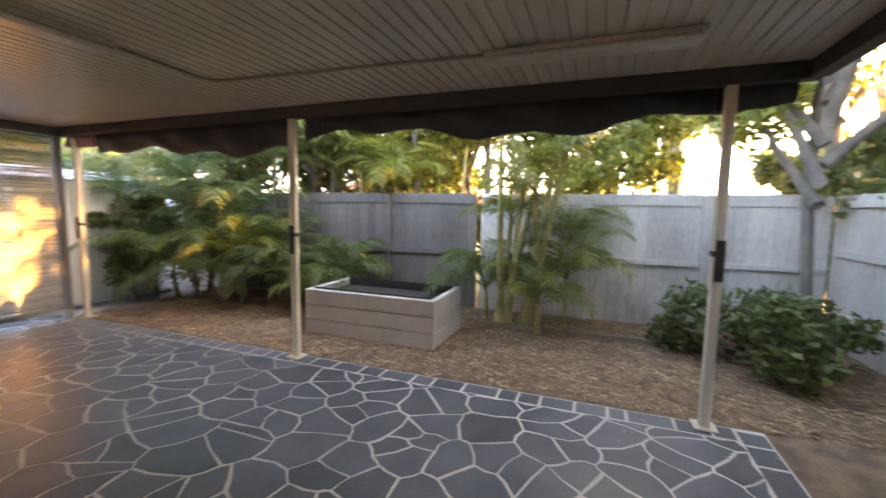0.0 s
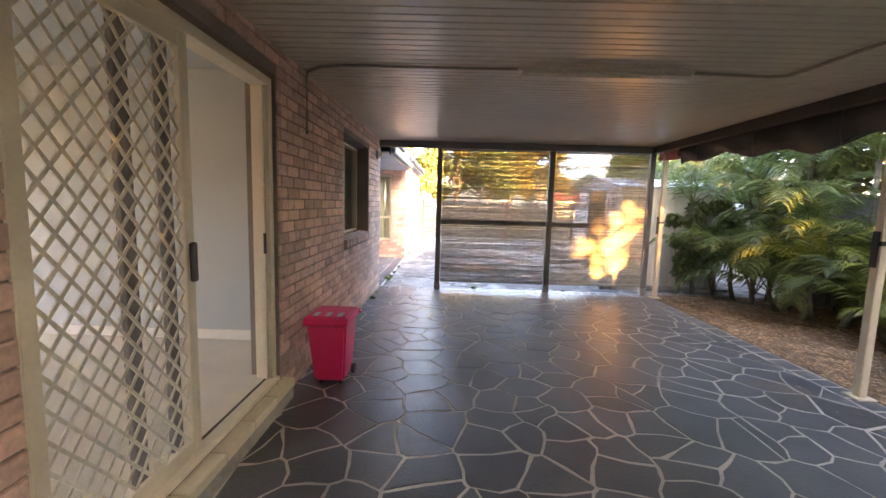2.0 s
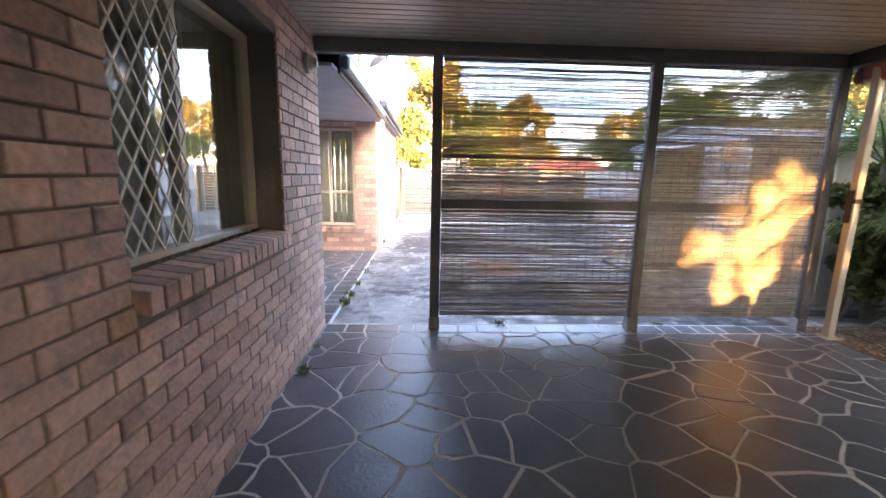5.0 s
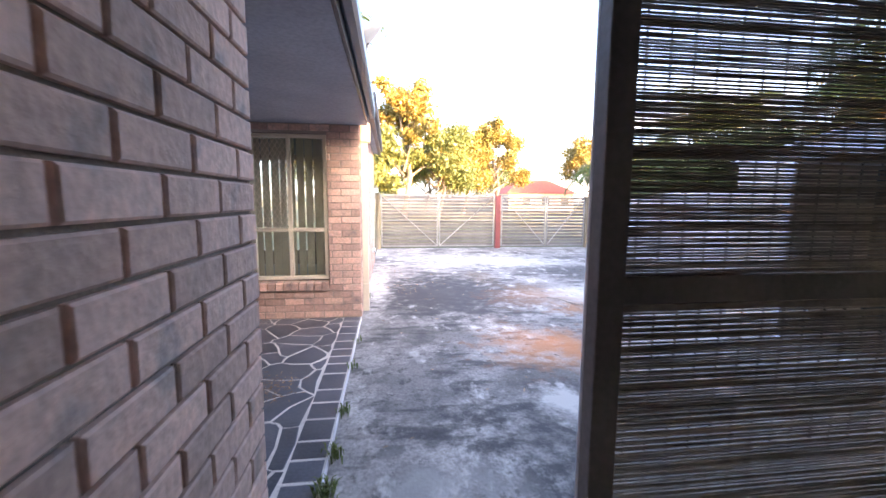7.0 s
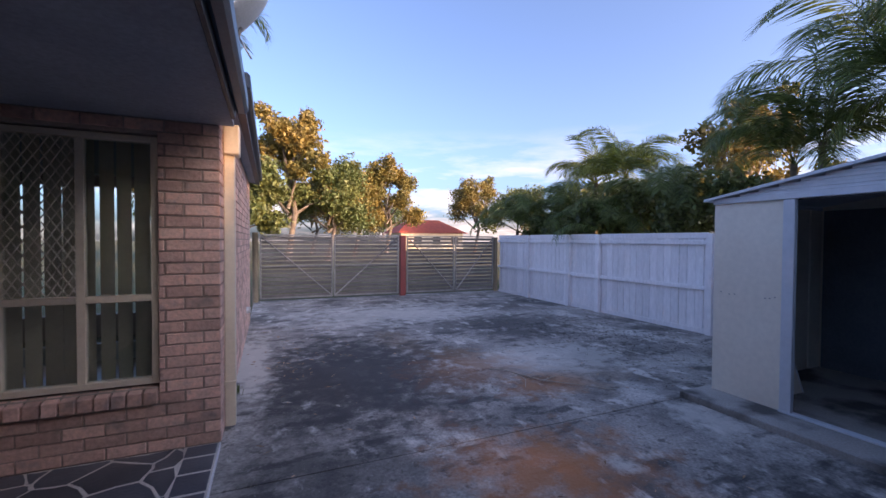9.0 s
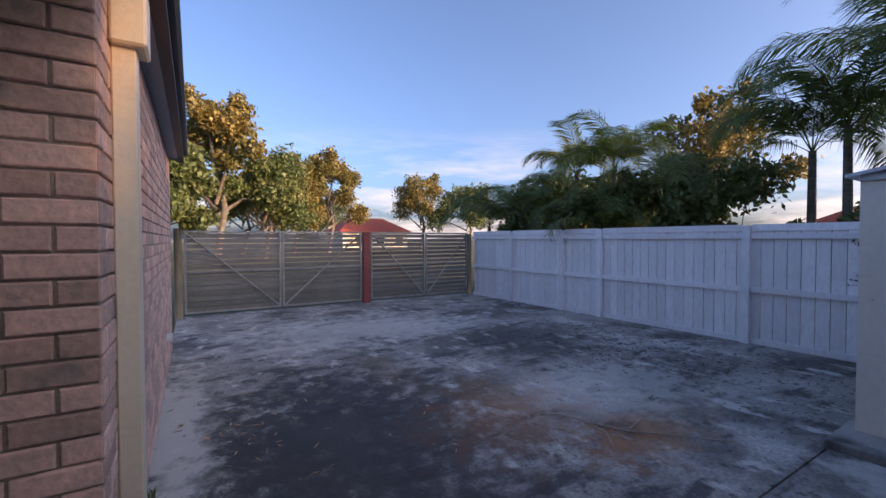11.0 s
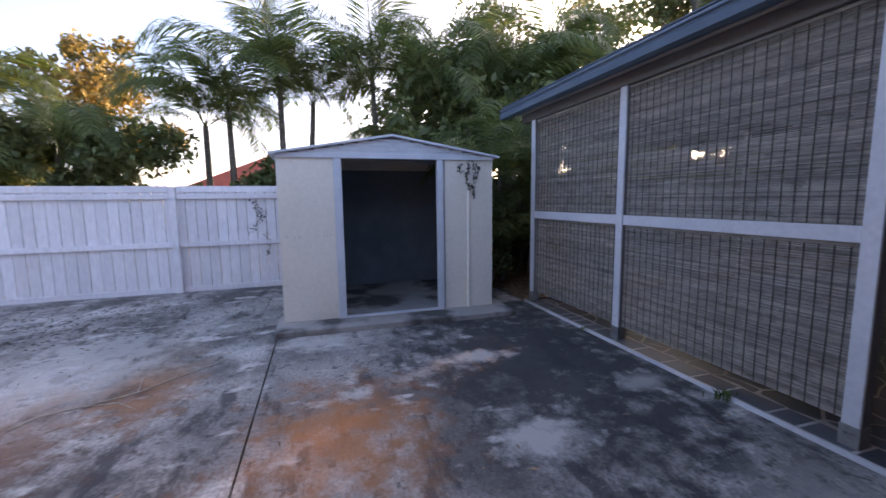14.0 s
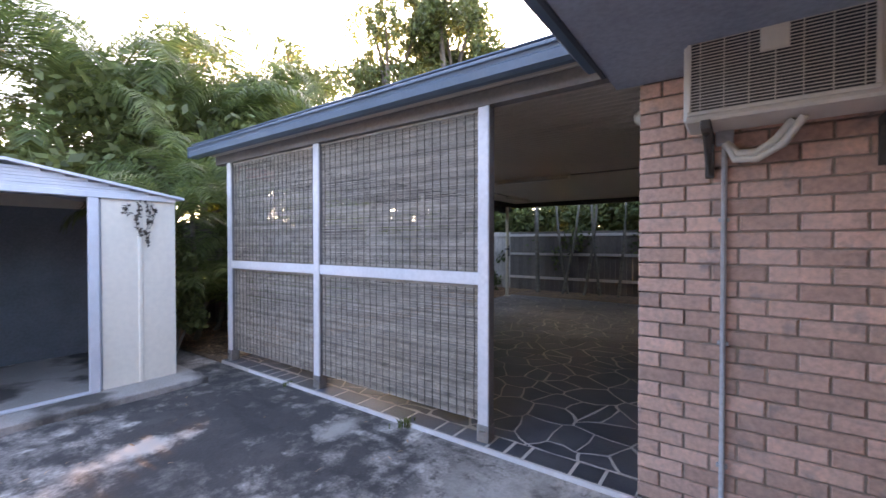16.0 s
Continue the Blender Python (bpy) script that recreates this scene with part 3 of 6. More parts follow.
def curtain(name, axis, at, u0, u1, z0, z1, pitch, depth, mat, label, gap=0.0):
    c = thing(name, label, "curtain", (at, (u0 + u1) / 2, z0) if axis == "x" else ((u0 + u1) / 2, at, z0))
    if gap:
        u = u0
        rng = random.Random(5)
        while u < u1 - pitch * 0.5:
            bm = bmesh.new()
            w, tw = pitch - gap * rng.uniform(0.2, 1.6), rng.uniform(-0.012, 0.012)
            ca = [(u, at - tw), (u + w, at + tw)]
            vs = []
            for zz in (z0, z1):
                for th in (0, 0.002):
                    for (uu, aa) in ca:
                        vs.append(bm.verts.new((aa + th, uu, zz) if axis == "x" else (uu, aa + th, zz)))
            for f in ((0, 1, 5, 4), (2, 3, 7, 6), (0, 2, 6, 4), (1, 3, 7, 5), (0, 1, 3, 2), (4, 5, 7, 6)):
                bm.faces.new([vs[i] for i in f])
            part("slat", bm, mat, c)
            u += pitch
        return c
    bm = bmesh.new()
    n = int((u1 - u0) / pitch * 8)
    cols = []
    for i in range(n + 1):
        u = u0 + (u1 - u0) * i / n
        dd = at + depth * math.sin(i * math.tau / 8 + 0.6 * math.sin(i * 0.21))
        cols.append([bm.verts.new((dd, u, z) if axis == "x" else (u, dd, z)) for z in (z0, z1)])
    for p, q in zip(cols, cols[1:]):
        bm.faces.new((p[0], q[0], q[1], p[1]))
    part("cloth", bm, mat, c, smooth=True)
    return c


window("window_1", "x", -0.18, -2.51, -1.025, 1.10, 2.33, -1, [-1.83], [], "cream aluminium sliding window with diamond security mesh",
       (-2.46, -1.85, 1.14, 2.29, 0.094, 0.145, 0.018, 0.011), 0.032)
curtain("window_curtain", "x", -0.29, -1.98, -0.6, 0.171, 2.5, 0.11, 0.025, M_CURTAIN, "cream folded curtain behind the window")
window("window_2", "x", -1.60, 3.07, 3.84, 1.44, 2.35, -1, [3.43], [], "small porch window with cream frame and orange blind",
       (3.11, 3.41, 1.48, 2.31, 0.058, 0.095, 0.012))
M_ORANGE = surf("orange_blind", (0.80, 0.33, 0.12), (0.72, 0.29, 0.10), rough=0.9, through_light=0.3)
curtain("orange_blind", "x", -1.69, 3.08, 3.83, 1.43, 2.35, 0.3, 0.008, M_ORANGE, "orange roller blind behind the porch window")
window("window_3", "y", 4.05, -1.29, -0.375, 0.49, 2.29, 1, [-0.83], [1.12], "tall cream four-pane window with security mesh",
       (-1.24, -0.85, 1.15, 2.24, 0.058, 0.095, -0.012))
curtain("vertical_blind", "y", 4.22, -1.4, -0.25, 0.45, 2.5, 0.105, 0.01, M_CURTAIN, "cream vertical blind with gaps between slats", gap=0.016)

# sliding door
dr = thing("door_1", "cream aluminium sliding door frame standing open", "door", (-0.1, -5.3, 0.12), kind="structure")
box("jamb", M_FRAME, -0.16, -0.03, -4.455, -4.40, 0.14, 2.39, dr, bevel=0.004)
box("jamb_bead", M_FRAME, -0.10, -0.06, -4.482, -4.456, 0.16, 2.35, dr, bevel=0.004)
box("jamb", M_FRAME, -0.16, -0.03, -6.23, -6.16, 0.14, 2.39, dr, bevel=0.004)
box("head", M_FRAME, -0.16, -0.03, -6.16, -4.456, 2.33, 2.39, dr, bevel=0.004)
box("threshold", M_FRAME, -0.225, 0.0, -6.23, -4.40, 0.165, 0.20, dr, "cream sliding door track", bevel=0.004)
box("track_groove", M_TIMBER, -0.09, -0.075, -6.2, -4.45, 0.201, 0.206, dr, "dark track groove")
box("strike_plate", M_BLACK, -0.07, -0.05, -4.491, -4.483, 1.15, 1.30, dr, "dark strike plate", bevel=0.002)
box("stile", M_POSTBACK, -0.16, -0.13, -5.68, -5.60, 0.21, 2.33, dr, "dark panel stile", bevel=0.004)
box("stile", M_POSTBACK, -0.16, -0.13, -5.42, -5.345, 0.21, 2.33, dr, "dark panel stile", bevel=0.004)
sd = thing("screen_door", "cream sliding security screen door with diamond mesh", "screen door", (-0.05, -5.8, 0.2))
for a, b, c, d in ((-6.22, -6.16, 0.207, 2.32), (-5.42, -5.35, 0.207, 2.32), (-6.16, -5.42, 0.207, 0.29), (-6.16, -5.42, 2.24, 2.32)):
    box("frame", M_FRAME, -0.058, -0.028, a, b, c, d, sd, bevel=0.004)
part("mesh", add_grille(bmesh.new(), "x", -0.048, -6.16, -5.42, 0.29, 2.24, 0.092, 0.112, 0.014, 0.006), M_GRILLE, sd, "cream diamond mesh")
box("handle", M_BLACK, -0.027, 0.0, -5.405, -5.365, 1.12, 1.32, sd, "black lock and pull handle", bevel=0.008)
structure(box("door_step", M_SLAB, -0.011, 0.075, -6.3, -4.33, -0.004, 0.095, bevel=0.004), "grey concrete step below the sliding door", "step")
sl = thing("sill_ledge", "cream timber ledge below the sliding door", "sill", (0.02, -5.3, 0.1))
for k in range(6):
    box("ledge_brick", M_FRAME, -0.01, 0.085, -6.3 + k * 0.33, -6.3 + k * 0.33 + 0.32, 0.098, 0.158, sl, bevel=0.004)


ot = thing("power_outlet", "two white power outlets on the room wall", "outlet", (-1.5, -3.56, 0.45))
for ox in (-1.63, -1.48):
    box("plate", M_SKIRT, ox, ox + 0.115, -3.558, -3.5505, 0.44, 0.515, ot, bevel=0.002)
    for k in (0.03, 0.085):
        box("switch", M_WHITE, ox + k - 0.008, ox + k + 0.008, -3.562, -3.5585, 0.485, 0.505, ot)


# ---- patio things ----
def post(x, y, h, label, w=0.09, base=True, z0=0.0, mat=None):
    p = thing("patio_post", label, "post", (x, y, z0), "patio posts")
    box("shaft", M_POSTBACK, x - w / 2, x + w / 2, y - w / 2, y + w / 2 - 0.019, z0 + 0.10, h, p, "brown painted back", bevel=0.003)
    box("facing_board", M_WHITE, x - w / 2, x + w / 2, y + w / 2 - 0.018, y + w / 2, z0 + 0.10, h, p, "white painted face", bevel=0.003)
    if base:
        foot = box("bracket", M_STEEL, x - w / 2 - 0.006, x + w / 2 + 0.006, y - w / 2 - 0.004, y + w / 2 + 0.004, z0, z0 + 0.13, p, "galvanised post bracket", bevel=0.003)
        for sx in (-1, 1):
            tube("bolt", M_STEEL, [(x + sx * w * 0.2, y + w / 2 + 0.003, z0 + 0.08), (x + sx * w * 0.2, y + w / 2 + 0.016, z0 + 0.08)], 0.01, foot, sides=6)
    return p


SCREEN_Y = -0.06
for px in (1.065, 3.03, 4.77):
    post(px, SCREEN_Y, 2.50, "white painted timber post of the blind screen")
for px, py in ((4.8, -4.0), (4.8, -7.8), (4.9, -0.26)):
    p = thing("roof_post", "cream square steel post with a strap", "post", (px, py, 0), "roof posts")
    box("shaft", M_FRAME, px - 0.035, px + 0.035, py - 0.035, py + 0.035, 0.012, 2.50, p, bevel=0.006)
    box("base_plate", M_FRAME, px - 0.08, px + 0.08, py - 0.08, py + 0.08, 0.0, 0.012, p, "flat steel base plate", bevel=0.003)
    band = box("strap", M_BLACK, px - 0.043, px + 0.043, py - 0.043, py + 0.043, 1.30, 1.34, p, "black webbing strap", bevel=0.004)
    box("buckle", M_BLACK, px - 0.06, px - 0.044, py - 0.035, py + 0.025, 1.12, 1.42, band, "black hanging strap buckle", bevel=0.006)
beam = thing("screen_beam", "dark timber beam above the blinds", "beam", (2.6, 0, 2.5))
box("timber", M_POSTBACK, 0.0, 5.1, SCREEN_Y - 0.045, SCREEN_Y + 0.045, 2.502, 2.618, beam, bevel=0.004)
beam = thing("edge_beam", "dark steel beam along the patio edge", "beam", (4.8, -4, 2.5))
box("steel", M_TIMBER, 4.75, 4.85, -8.3, -0.05, 2.502, 2.618, beam, bevel=0.004)
beam = thing("end_beam", "dark steel beam at the patio end", "beam", (2.4, -8.2, 2.5))
box("steel", M_TIMBER, 0.0, 4.75, -8.32, -8.22, 2.502, 2.618, beam, bevel=0.004)
for a, b in ((1.112, 2.983), (3.077, 4.723)):
    r = thing("screen_rail", "white painted timber rail between posts", "rail", ((a + b) / 2, SCREEN_Y, 1.175))
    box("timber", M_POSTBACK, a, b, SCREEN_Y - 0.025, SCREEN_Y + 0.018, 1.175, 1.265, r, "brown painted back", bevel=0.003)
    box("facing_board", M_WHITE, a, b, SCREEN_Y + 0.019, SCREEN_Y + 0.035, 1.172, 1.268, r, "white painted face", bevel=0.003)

# reed blinds
reed_meshes = {}


def reed_mesh(length, kind):
    key = (round(length, 2), kind)
    if key not in reed_meshes:
        rng = random.Random(kind * 31 + int(length * 100))
        pts, n = [], 7
        for i in range(n):
            x = length * i / (n - 1)
            pts.append((x, rng.uniform(-0.0015, 0.0015), rng.uniform(-0.0014, 0.0014)))
        me = mesh_of("reed", add_tube(bmesh.new(), pts, 0.0043 + 0.00012 * (kind % 5), 5))
        me.materials.append(M_REED)
        reed_meshes[key] = me
    return reed_meshes[key]


def blind(x0, x1, z0, z1, y):
    b = thing("reed_blind", "brown split-reed blind hung between white posts", "blind", ((x0 + x1) / 2, y, z0), "reed blinds")
    inv = b.matrix_basis.inverted()
    rng = random.Random(int(x0 * 100 + z0 * 10))
    L = x1 - x0
    z = z0
    while z < z1:
        o = new("reed", reed_mesh(L, rng.randrange(9)))
        o.parent = b
        o.matrix_parent_inverse = inv
        dz = rng.uniform(-0.0022, 0.0022)
        o.matrix_basis = Matrix.Translation((x0 + rng.uniform(-0.006, 0.006), y, z)) @ Matrix.Rotation(dz / L, 4, "Y")
        z += rng.choice((0.0086, 0.0088, 0.0091, 0.0094, 0.0097, 0.0122))
    n = int(L / 0.078)
    for i in range(n):
        x = x0 + 0.05 + (L - 0.1) * i / (n - 1)
        pts = [(x + 0.002 * math.sin(k), y + 0.0052, z0 + (z1 - z0) * k / 8) for k in range(9)]
        tube("cord", M_CORD, pts, 0.0042, b, "woven cord", sides=4)
    box("batten", M_REED, x0, x1, y - 0.012, y + 0.012, z1 - 0.002, z1 + 0.02, b, "timber top batten")


for a, b in ((1.115, 2.98), (3.08, 4.72)):
    blind(a, b, 0.14, 1.15, SCREEN_Y)
    blind(a, b, 1.27, 2.475, SCREEN_Y)

# tube lights, conduits and ceiling lamp
tl = thing("tube_light", "cream fluorescent batten light on the ceiling", "ceiling light", (2.43, -4.05, 2.6), "tube lights")
box("base", M_DIFF, 1.76, 3.11, -4.10, -4.0, 2.585, 2.619, tl, bevel=0.006)
box("diffuser", M_DIFF, 1.78, 3.09, -4.12, -3.98, 2.54, 2.583, tl, "ribbed plastic diffuser", bevel=0.016)
tl2 = thing("tube_light", "cream fluorescent batten light on the ceiling", "ceiling light", (4.0, -6.86, 2.6), "tube lights")
box("base", M_DIFF, 3.95, 4.05, -7.48, -6.24, 2.585, 2.619, tl2, bevel=0.006)
box("diffuser", M_DIFF, 3.93, 4.07, -7.46, -6.26, 2.54, 2.583, tl2, "ribbed plastic diffuser", bevel=0.016)
cd = thing("ceiling_conduit", "beige electrical conduit clipped to the ceiling", "conduit", (1, -4.05, 2.6))
tube("pipe", M_CONDUIT, [(0.03, -3.85, 2.1), (0.03, -3.85, 2.55), (0.05, -3.87, 2.605), (0.2, -4.0, 2.605), (0.4, -4.05, 2.605), (1.76, -4.05, 2.605)], 0.012, cd)
tube("pipe", M_CONDUIT, [(3.11, -4.05, 2.605), (3.75, -4.0, 2.605), (3.86, -4.05, 2.605), (3.88, -4.2, 2.605), (4.0, -6.24, 2.605)], 0.012, cd)
cl = thing("wall_lamp", "grey round bunker lamp on the brick wall", "wall lamp", (0.03, -0.4, 2.33))
tube("base", M_PIPE, [(0.0, -0.4, 2.33), (0.04, -0.4, 2.33)], 0.075, cl, sides=20)
tube("lens", M_DIFF, [(0.04, -0.4, 2.33), (0.08, -0.4, 2.33), (0.105, -0.4, 2.33)], 0.068, cl, "frosted lens", sides=20, taper=0.03)


# rolled tarpaulin under the edge beam
def tarp(y0, y1, name, mat, z_lo, label, seed):
    t = thing(name, label, "tarpaulin", (4.9, (y0 + y1) / 2, z_lo))
    rng = random.Random(seed)
    bm = bmesh.new()
    n, rows = int((y1 - y0) / 0.08), 7
    grid = []
    for i in range(n + 1):
        y = y0 + (y1 - y0) * i / n
        sag = 0.06 * math.sin(i * 0.16 + seed) + 0.035 * math.sin(i * 0.53 + seed * 2)
        row = []
        for k in range(rows * 2):
            a = k / (rows * 2) * math.tau
            zc, hh = (2.55 + z_lo + sag) / 2, (2.55 - z_lo - sag) / 2
            row.append(bm.verts.new((4.90 + 0.045 * math.cos(a) * (1 + 0.5 * math.sin(i * 0.7 + k)), y, zc + hh * math.sin(a) + 0.012 * rng.uniform(-1, 1))))
        grid.append(row)
    m = rows * 2
    for p, q in zip(grid, grid[1:]):
        for k in range(m):
            bm.faces.new((p[k], p[(k + 1) % m], q[(k + 1) % m], q[k]))
    bm.faces.new(grid[0])
    bm.faces.new(grid[-1][::-1])
    part("cloth", bm, mat, t, smooth=True)
    hem = []
    for i in range(0, n + 1, 2):
        hem.append((4.955, y0 + (y1 - y0) * i / n, z_lo + 0.03 + 0.06 * math.sin(i * 0.16 + seed) + 0.035 * math.sin(i * 0.53 + seed * 2)))
    tube("hem", mat, hem, 0.014, t, "thick rolled hem", sides=6)
    for i in range(6, n, 14):
        y = y0 + (y1 - y0) * i / n
        zb = z_lo + 0.06 * math.sin(i * 0.16 + seed) + 0.035 * math.sin(i * 0.53 + seed * 2)
        tube("tie", M_CORD, [(4.835, y, 2.56), (4.83, y, zb + 0.1), (4.86, y, zb - 0.02), (4.94, y, zb - 0.025), (4.975, y, zb + 0.1), (4.97, y, 2.56)], 0.006, t, "dark tie cord", sides=5)


tarp(-8.2, -4.1, "rolled_tarp", M_TARP, 2.30, "black shade cloth rolled up under the roof edge", 1)
tarp(-3.95, -0.75, "rolled_tarp", M_TARP, 2.24, "black shade cloth sagging under the roof edge", 3)
tarp(-0.7, -0.08, "red_tarp", M_TARP_R, 2.34, "faded red cloth bundle under the roof corner", 2)

# pink wheelie bin
bn = thing("wheelie_bin", "small hot pink plastic wheelie bin by the wall", "bin", (0.24, -3.95, 0))


def frustum(bm, x0, x1, y0, y1, z0, X0, X1, Y0, Y1, z1, bevel):
    add_box(bm, x0, x1, y0, y1, z0, z1)
    for v in bm.verts:
        if v.co.z > (z0 + z1) / 2:
            v.co.x = X0 if v.co.x < (x0 + x1) / 2 else X1
            v.co.y = Y0 if v.co.y < (y0 + y1) / 2 else Y1
    bmesh.ops.bevel(bm, geom=bm.edges[:], offset=bevel, segments=2, affect="EDGES")
    return bm


part("body", frustum(bmesh.new(), 0.16, 0.41, -4.10, -3.80, 0.03, 0.11, 0.44, -4.14, -3.74, 0.52, 0.018), M_PINK, bn)
part("rim", add_box(bmesh.new(), 0.085, 0.455, -4.16, -3.72, 0.515, 0.545, 0.01), M_PINK, bn)
part("lid", frustum(bmesh.new(), 0.075, 0.465, -4.17, -3.71, 0.546, 0.10, 0.44, -4.13, -3.75, 0.59, 0.012), M_PINK, bn, "pink ridged lid")
for k in range(3):
    box("lid_mark", M_WHITE, 0.15 + k * 0.1, 0.19 + k * 0.1, -4.1, -3.99, 0.5915, 0.594, bn, "white sticker")
tube("axle", M_BLACK, [(0.12, -3.84, 0.045), (0.45, -3.84, 0.045)], 0.009, bn)
for wx in (0.125, 0.415):
    tube("wheel", M_BLACK, [(wx, -3.84, 0.045), (wx + 0.03, -3.84, 0.045)], 0.045, bn, "black wheel", sides=20)
for wx in (0.2, 0.36):
    box("foot", M_BLACK, wx, wx + 0.03, -4.08, -4.05, 0.0, 0.032, bn, "black foot")
tube("handle", M_PINK, [(0.07, -3.71, 0.53), (0.07, -3.67, 0.54), (0.46, -3.67, 0.54), (0.46, -3.71, 0.53)], 0.012, bn)

# sleeper planter
pl = thing("planter_box", "raised pale concrete sleeper planter filled with dark soil", "planter", (6.0, -4.4, 0))
for k in range(3):
    z0, z1 = -0.02 + k * 0.195, -0.02 + k * 0.195 + 0.188
    box("sleeper", M_CONC, 5.58, 5.66, -5.28, -3.48, z0, z1, pl, bevel=0.008)
    box("sleeper", M_CONC, 6.48, 6.56, -5.28, -3.48, z0, z1, pl, bevel=0.008)
    box("sleeper", M_CONC, 5.662, 6.478, -5.28, -5.20, z0, z1, pl, bevel=0.008)
    box("sleeper", M_CONC, 5.662, 6.478, -3.56, -3.48, z0, z1, pl, bevel=0.008)
box("lining", M_BLACK, 5.661, 5.67, -5.19, -3.57, 0.3, 0.58, pl, "black plastic lining")
box("lining", M_BLACK, 6.47, 6.479, -5.19, -3.57, 0.3, 0.58, pl, "black plastic lining")
box("soil", M_SOIL, 5.671, 6.469, -5.198, -3.562, 0.0, 0.47, pl, "dark damp soil")
ed = thing("garden_edging", "low weathered timber garden edging", "edging", (6.8, -7, 0))
box("plank", M_WOODPOST, 6.78, 6.82, -9.5, -5.6, -0.02, 0.06, ed, bevel=0.006)


# ---- fences ----
def fence_x(y):
    return 7.5 - 0.0435 * y


def board_mesh(w, h, name, mat):
    me = mesh_of(name, add_box(bmesh.new(), -0.009, 0.009, 0, w, 0, h, 0.002))
    me.materials.append(mat)
    return me


def fence(name, label, y0, y1, top, mat, posts, rails, cap_h, base_h):
    f = thing(name, label, "fence", (fence_x((y0 + y1) / 2), (y0 + y1) / 2, 0), kind="structure")
    inv = f.matrix_basis.inverted()
    turn = Matrix.Rotation(math.atan(0.0435), 4, "Z")
    me = board_mesh(0.143 if mat == M_FENCE else 0.1485, top - 0.02 + 0.05, "board", mat)
    rng = random.Random(3)
    y = y0
    while y < y1 - 0.1:
        o = new("board", me)
        o.parent = f
        o.matrix_parent_inverse = inv
        o.matrix_basis = Matrix.Translation((fence_x(y) + rng.uniform(-0.004, 0.003), y, -0.05)) @ turn
        y += 0.151

    def run(nm, a, b, z0, z1, d0, d1):
        bm = add_box(bmesh.new(), -d1, -d0, 0, b - a, z0, z1, 0.003)
        bmesh.ops.transform(bm, matrix=Matrix.Translation((fence_x(a), a, 0)) @ turn, verts=bm.verts)
        part(nm, bm, mat, f)
    edges = [y0, *posts, y1]
    for a, b in zip(edges, edges[1:]):
        for z in rails:
            run("rail", a + 0.055, b - 0.055, z, z + 0.075, 0.011, 0.062)
        run("cap_board", a + 0.055, b - 0.055, top - cap_h, top, 0.011, 0.032)
        if base_h:
            run("plinth_board", a + 0.055, b - 0.055, -0.04, base_h, 0.011, 0.03)
    for p in posts:
        run("post", p - 0.05, p + 0.05, -0.05, top - 0.015, 0.011, 0.10)


fence("fence_drive", "white painted timber paling fence", 0.1, 11.65, 1.71, M_FENCE, [2.6, 5.09, 7.55, 8.48, 10.08], [0.72, 1.50], 0.10, 0.05)
fence("fence_garden", "weathered cream timber paling fence behind the garden", -9.75, -5.2, 1.86, M_FENCE_OLD, [-8.36, -6.8], [0.86], 0.16, 0.0)
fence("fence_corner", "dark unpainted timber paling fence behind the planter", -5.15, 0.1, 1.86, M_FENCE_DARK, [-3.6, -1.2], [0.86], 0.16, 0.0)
f = thing("fence_end", "weathered timber fence at the garden end, partly painted cream", "fence", (5, -9.8, 0), kind="structure")
end_boards = []
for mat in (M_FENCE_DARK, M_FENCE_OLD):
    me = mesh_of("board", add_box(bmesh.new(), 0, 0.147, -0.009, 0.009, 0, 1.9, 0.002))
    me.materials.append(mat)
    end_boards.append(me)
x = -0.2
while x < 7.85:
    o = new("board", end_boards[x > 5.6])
    o.parent = f
    o.matrix_parent_inverse = f.matrix_basis.inverted()
    o.matrix_basis = Matrix.Translation((x, -9.8, -0.05))
    x += 0.151
for z in (0.35, 1.1, 1.7):
    box("rail", M_FENCE_OLD, -0.2, 7.8, -9.785, -9.75, z, z + 0.08, f, bevel=0.003)

# ---- gates ----
def gate(x0, x1, brace_up, y=11.75):
    g = thing("slatted_gate", "grey steel gate with horizontal slats and diagonal brace", "gate", ((x0 + x1) / 2, y, 0.0), "driveway gates")
    for a, b, c, d in ((x0, x0 + 0.04, 0.03, 1.68), (x1 - 0.04, x1, 0.03, 1.68)):
        box("stile", M_STEEL, a, b, y - 0.02, y + 0.02, c, d, g, bevel=0.004)
    for z in (0.03, 0.84, 1.64):
        box("gate_rail", M_STEEL, x0 + 0.04, x1 - 0.04, y - 0.018, y + 0.018, z, z + 0.04, g, bevel=0.004)
    me = mesh_of("slat", add_box(bmesh.new(), x0 + 0.03, x1 - 0.03, y + 0.02, y + 0.036, 0, 0.078, 0.003))
    me.materials.append(M_SLATMETAL)
    z = 0.06
    while z < 1.6:
        o = new("slat", me)
        o.parent = g
        o.matrix_parent_inverse = g.matrix_basis.inverted()
        o.matrix_basis = Matrix.Translation((0, 0, z))
        z += 0.106
    za, zb = (0.08, 1.62) if brace_up else (1.62, 0.08)
    tube("brace", M_STEEL, [(x0 + 0.04, y - 0.04, za), (x1 - 0.04, y - 0.04, zb)], 0.018, g, sides=6)


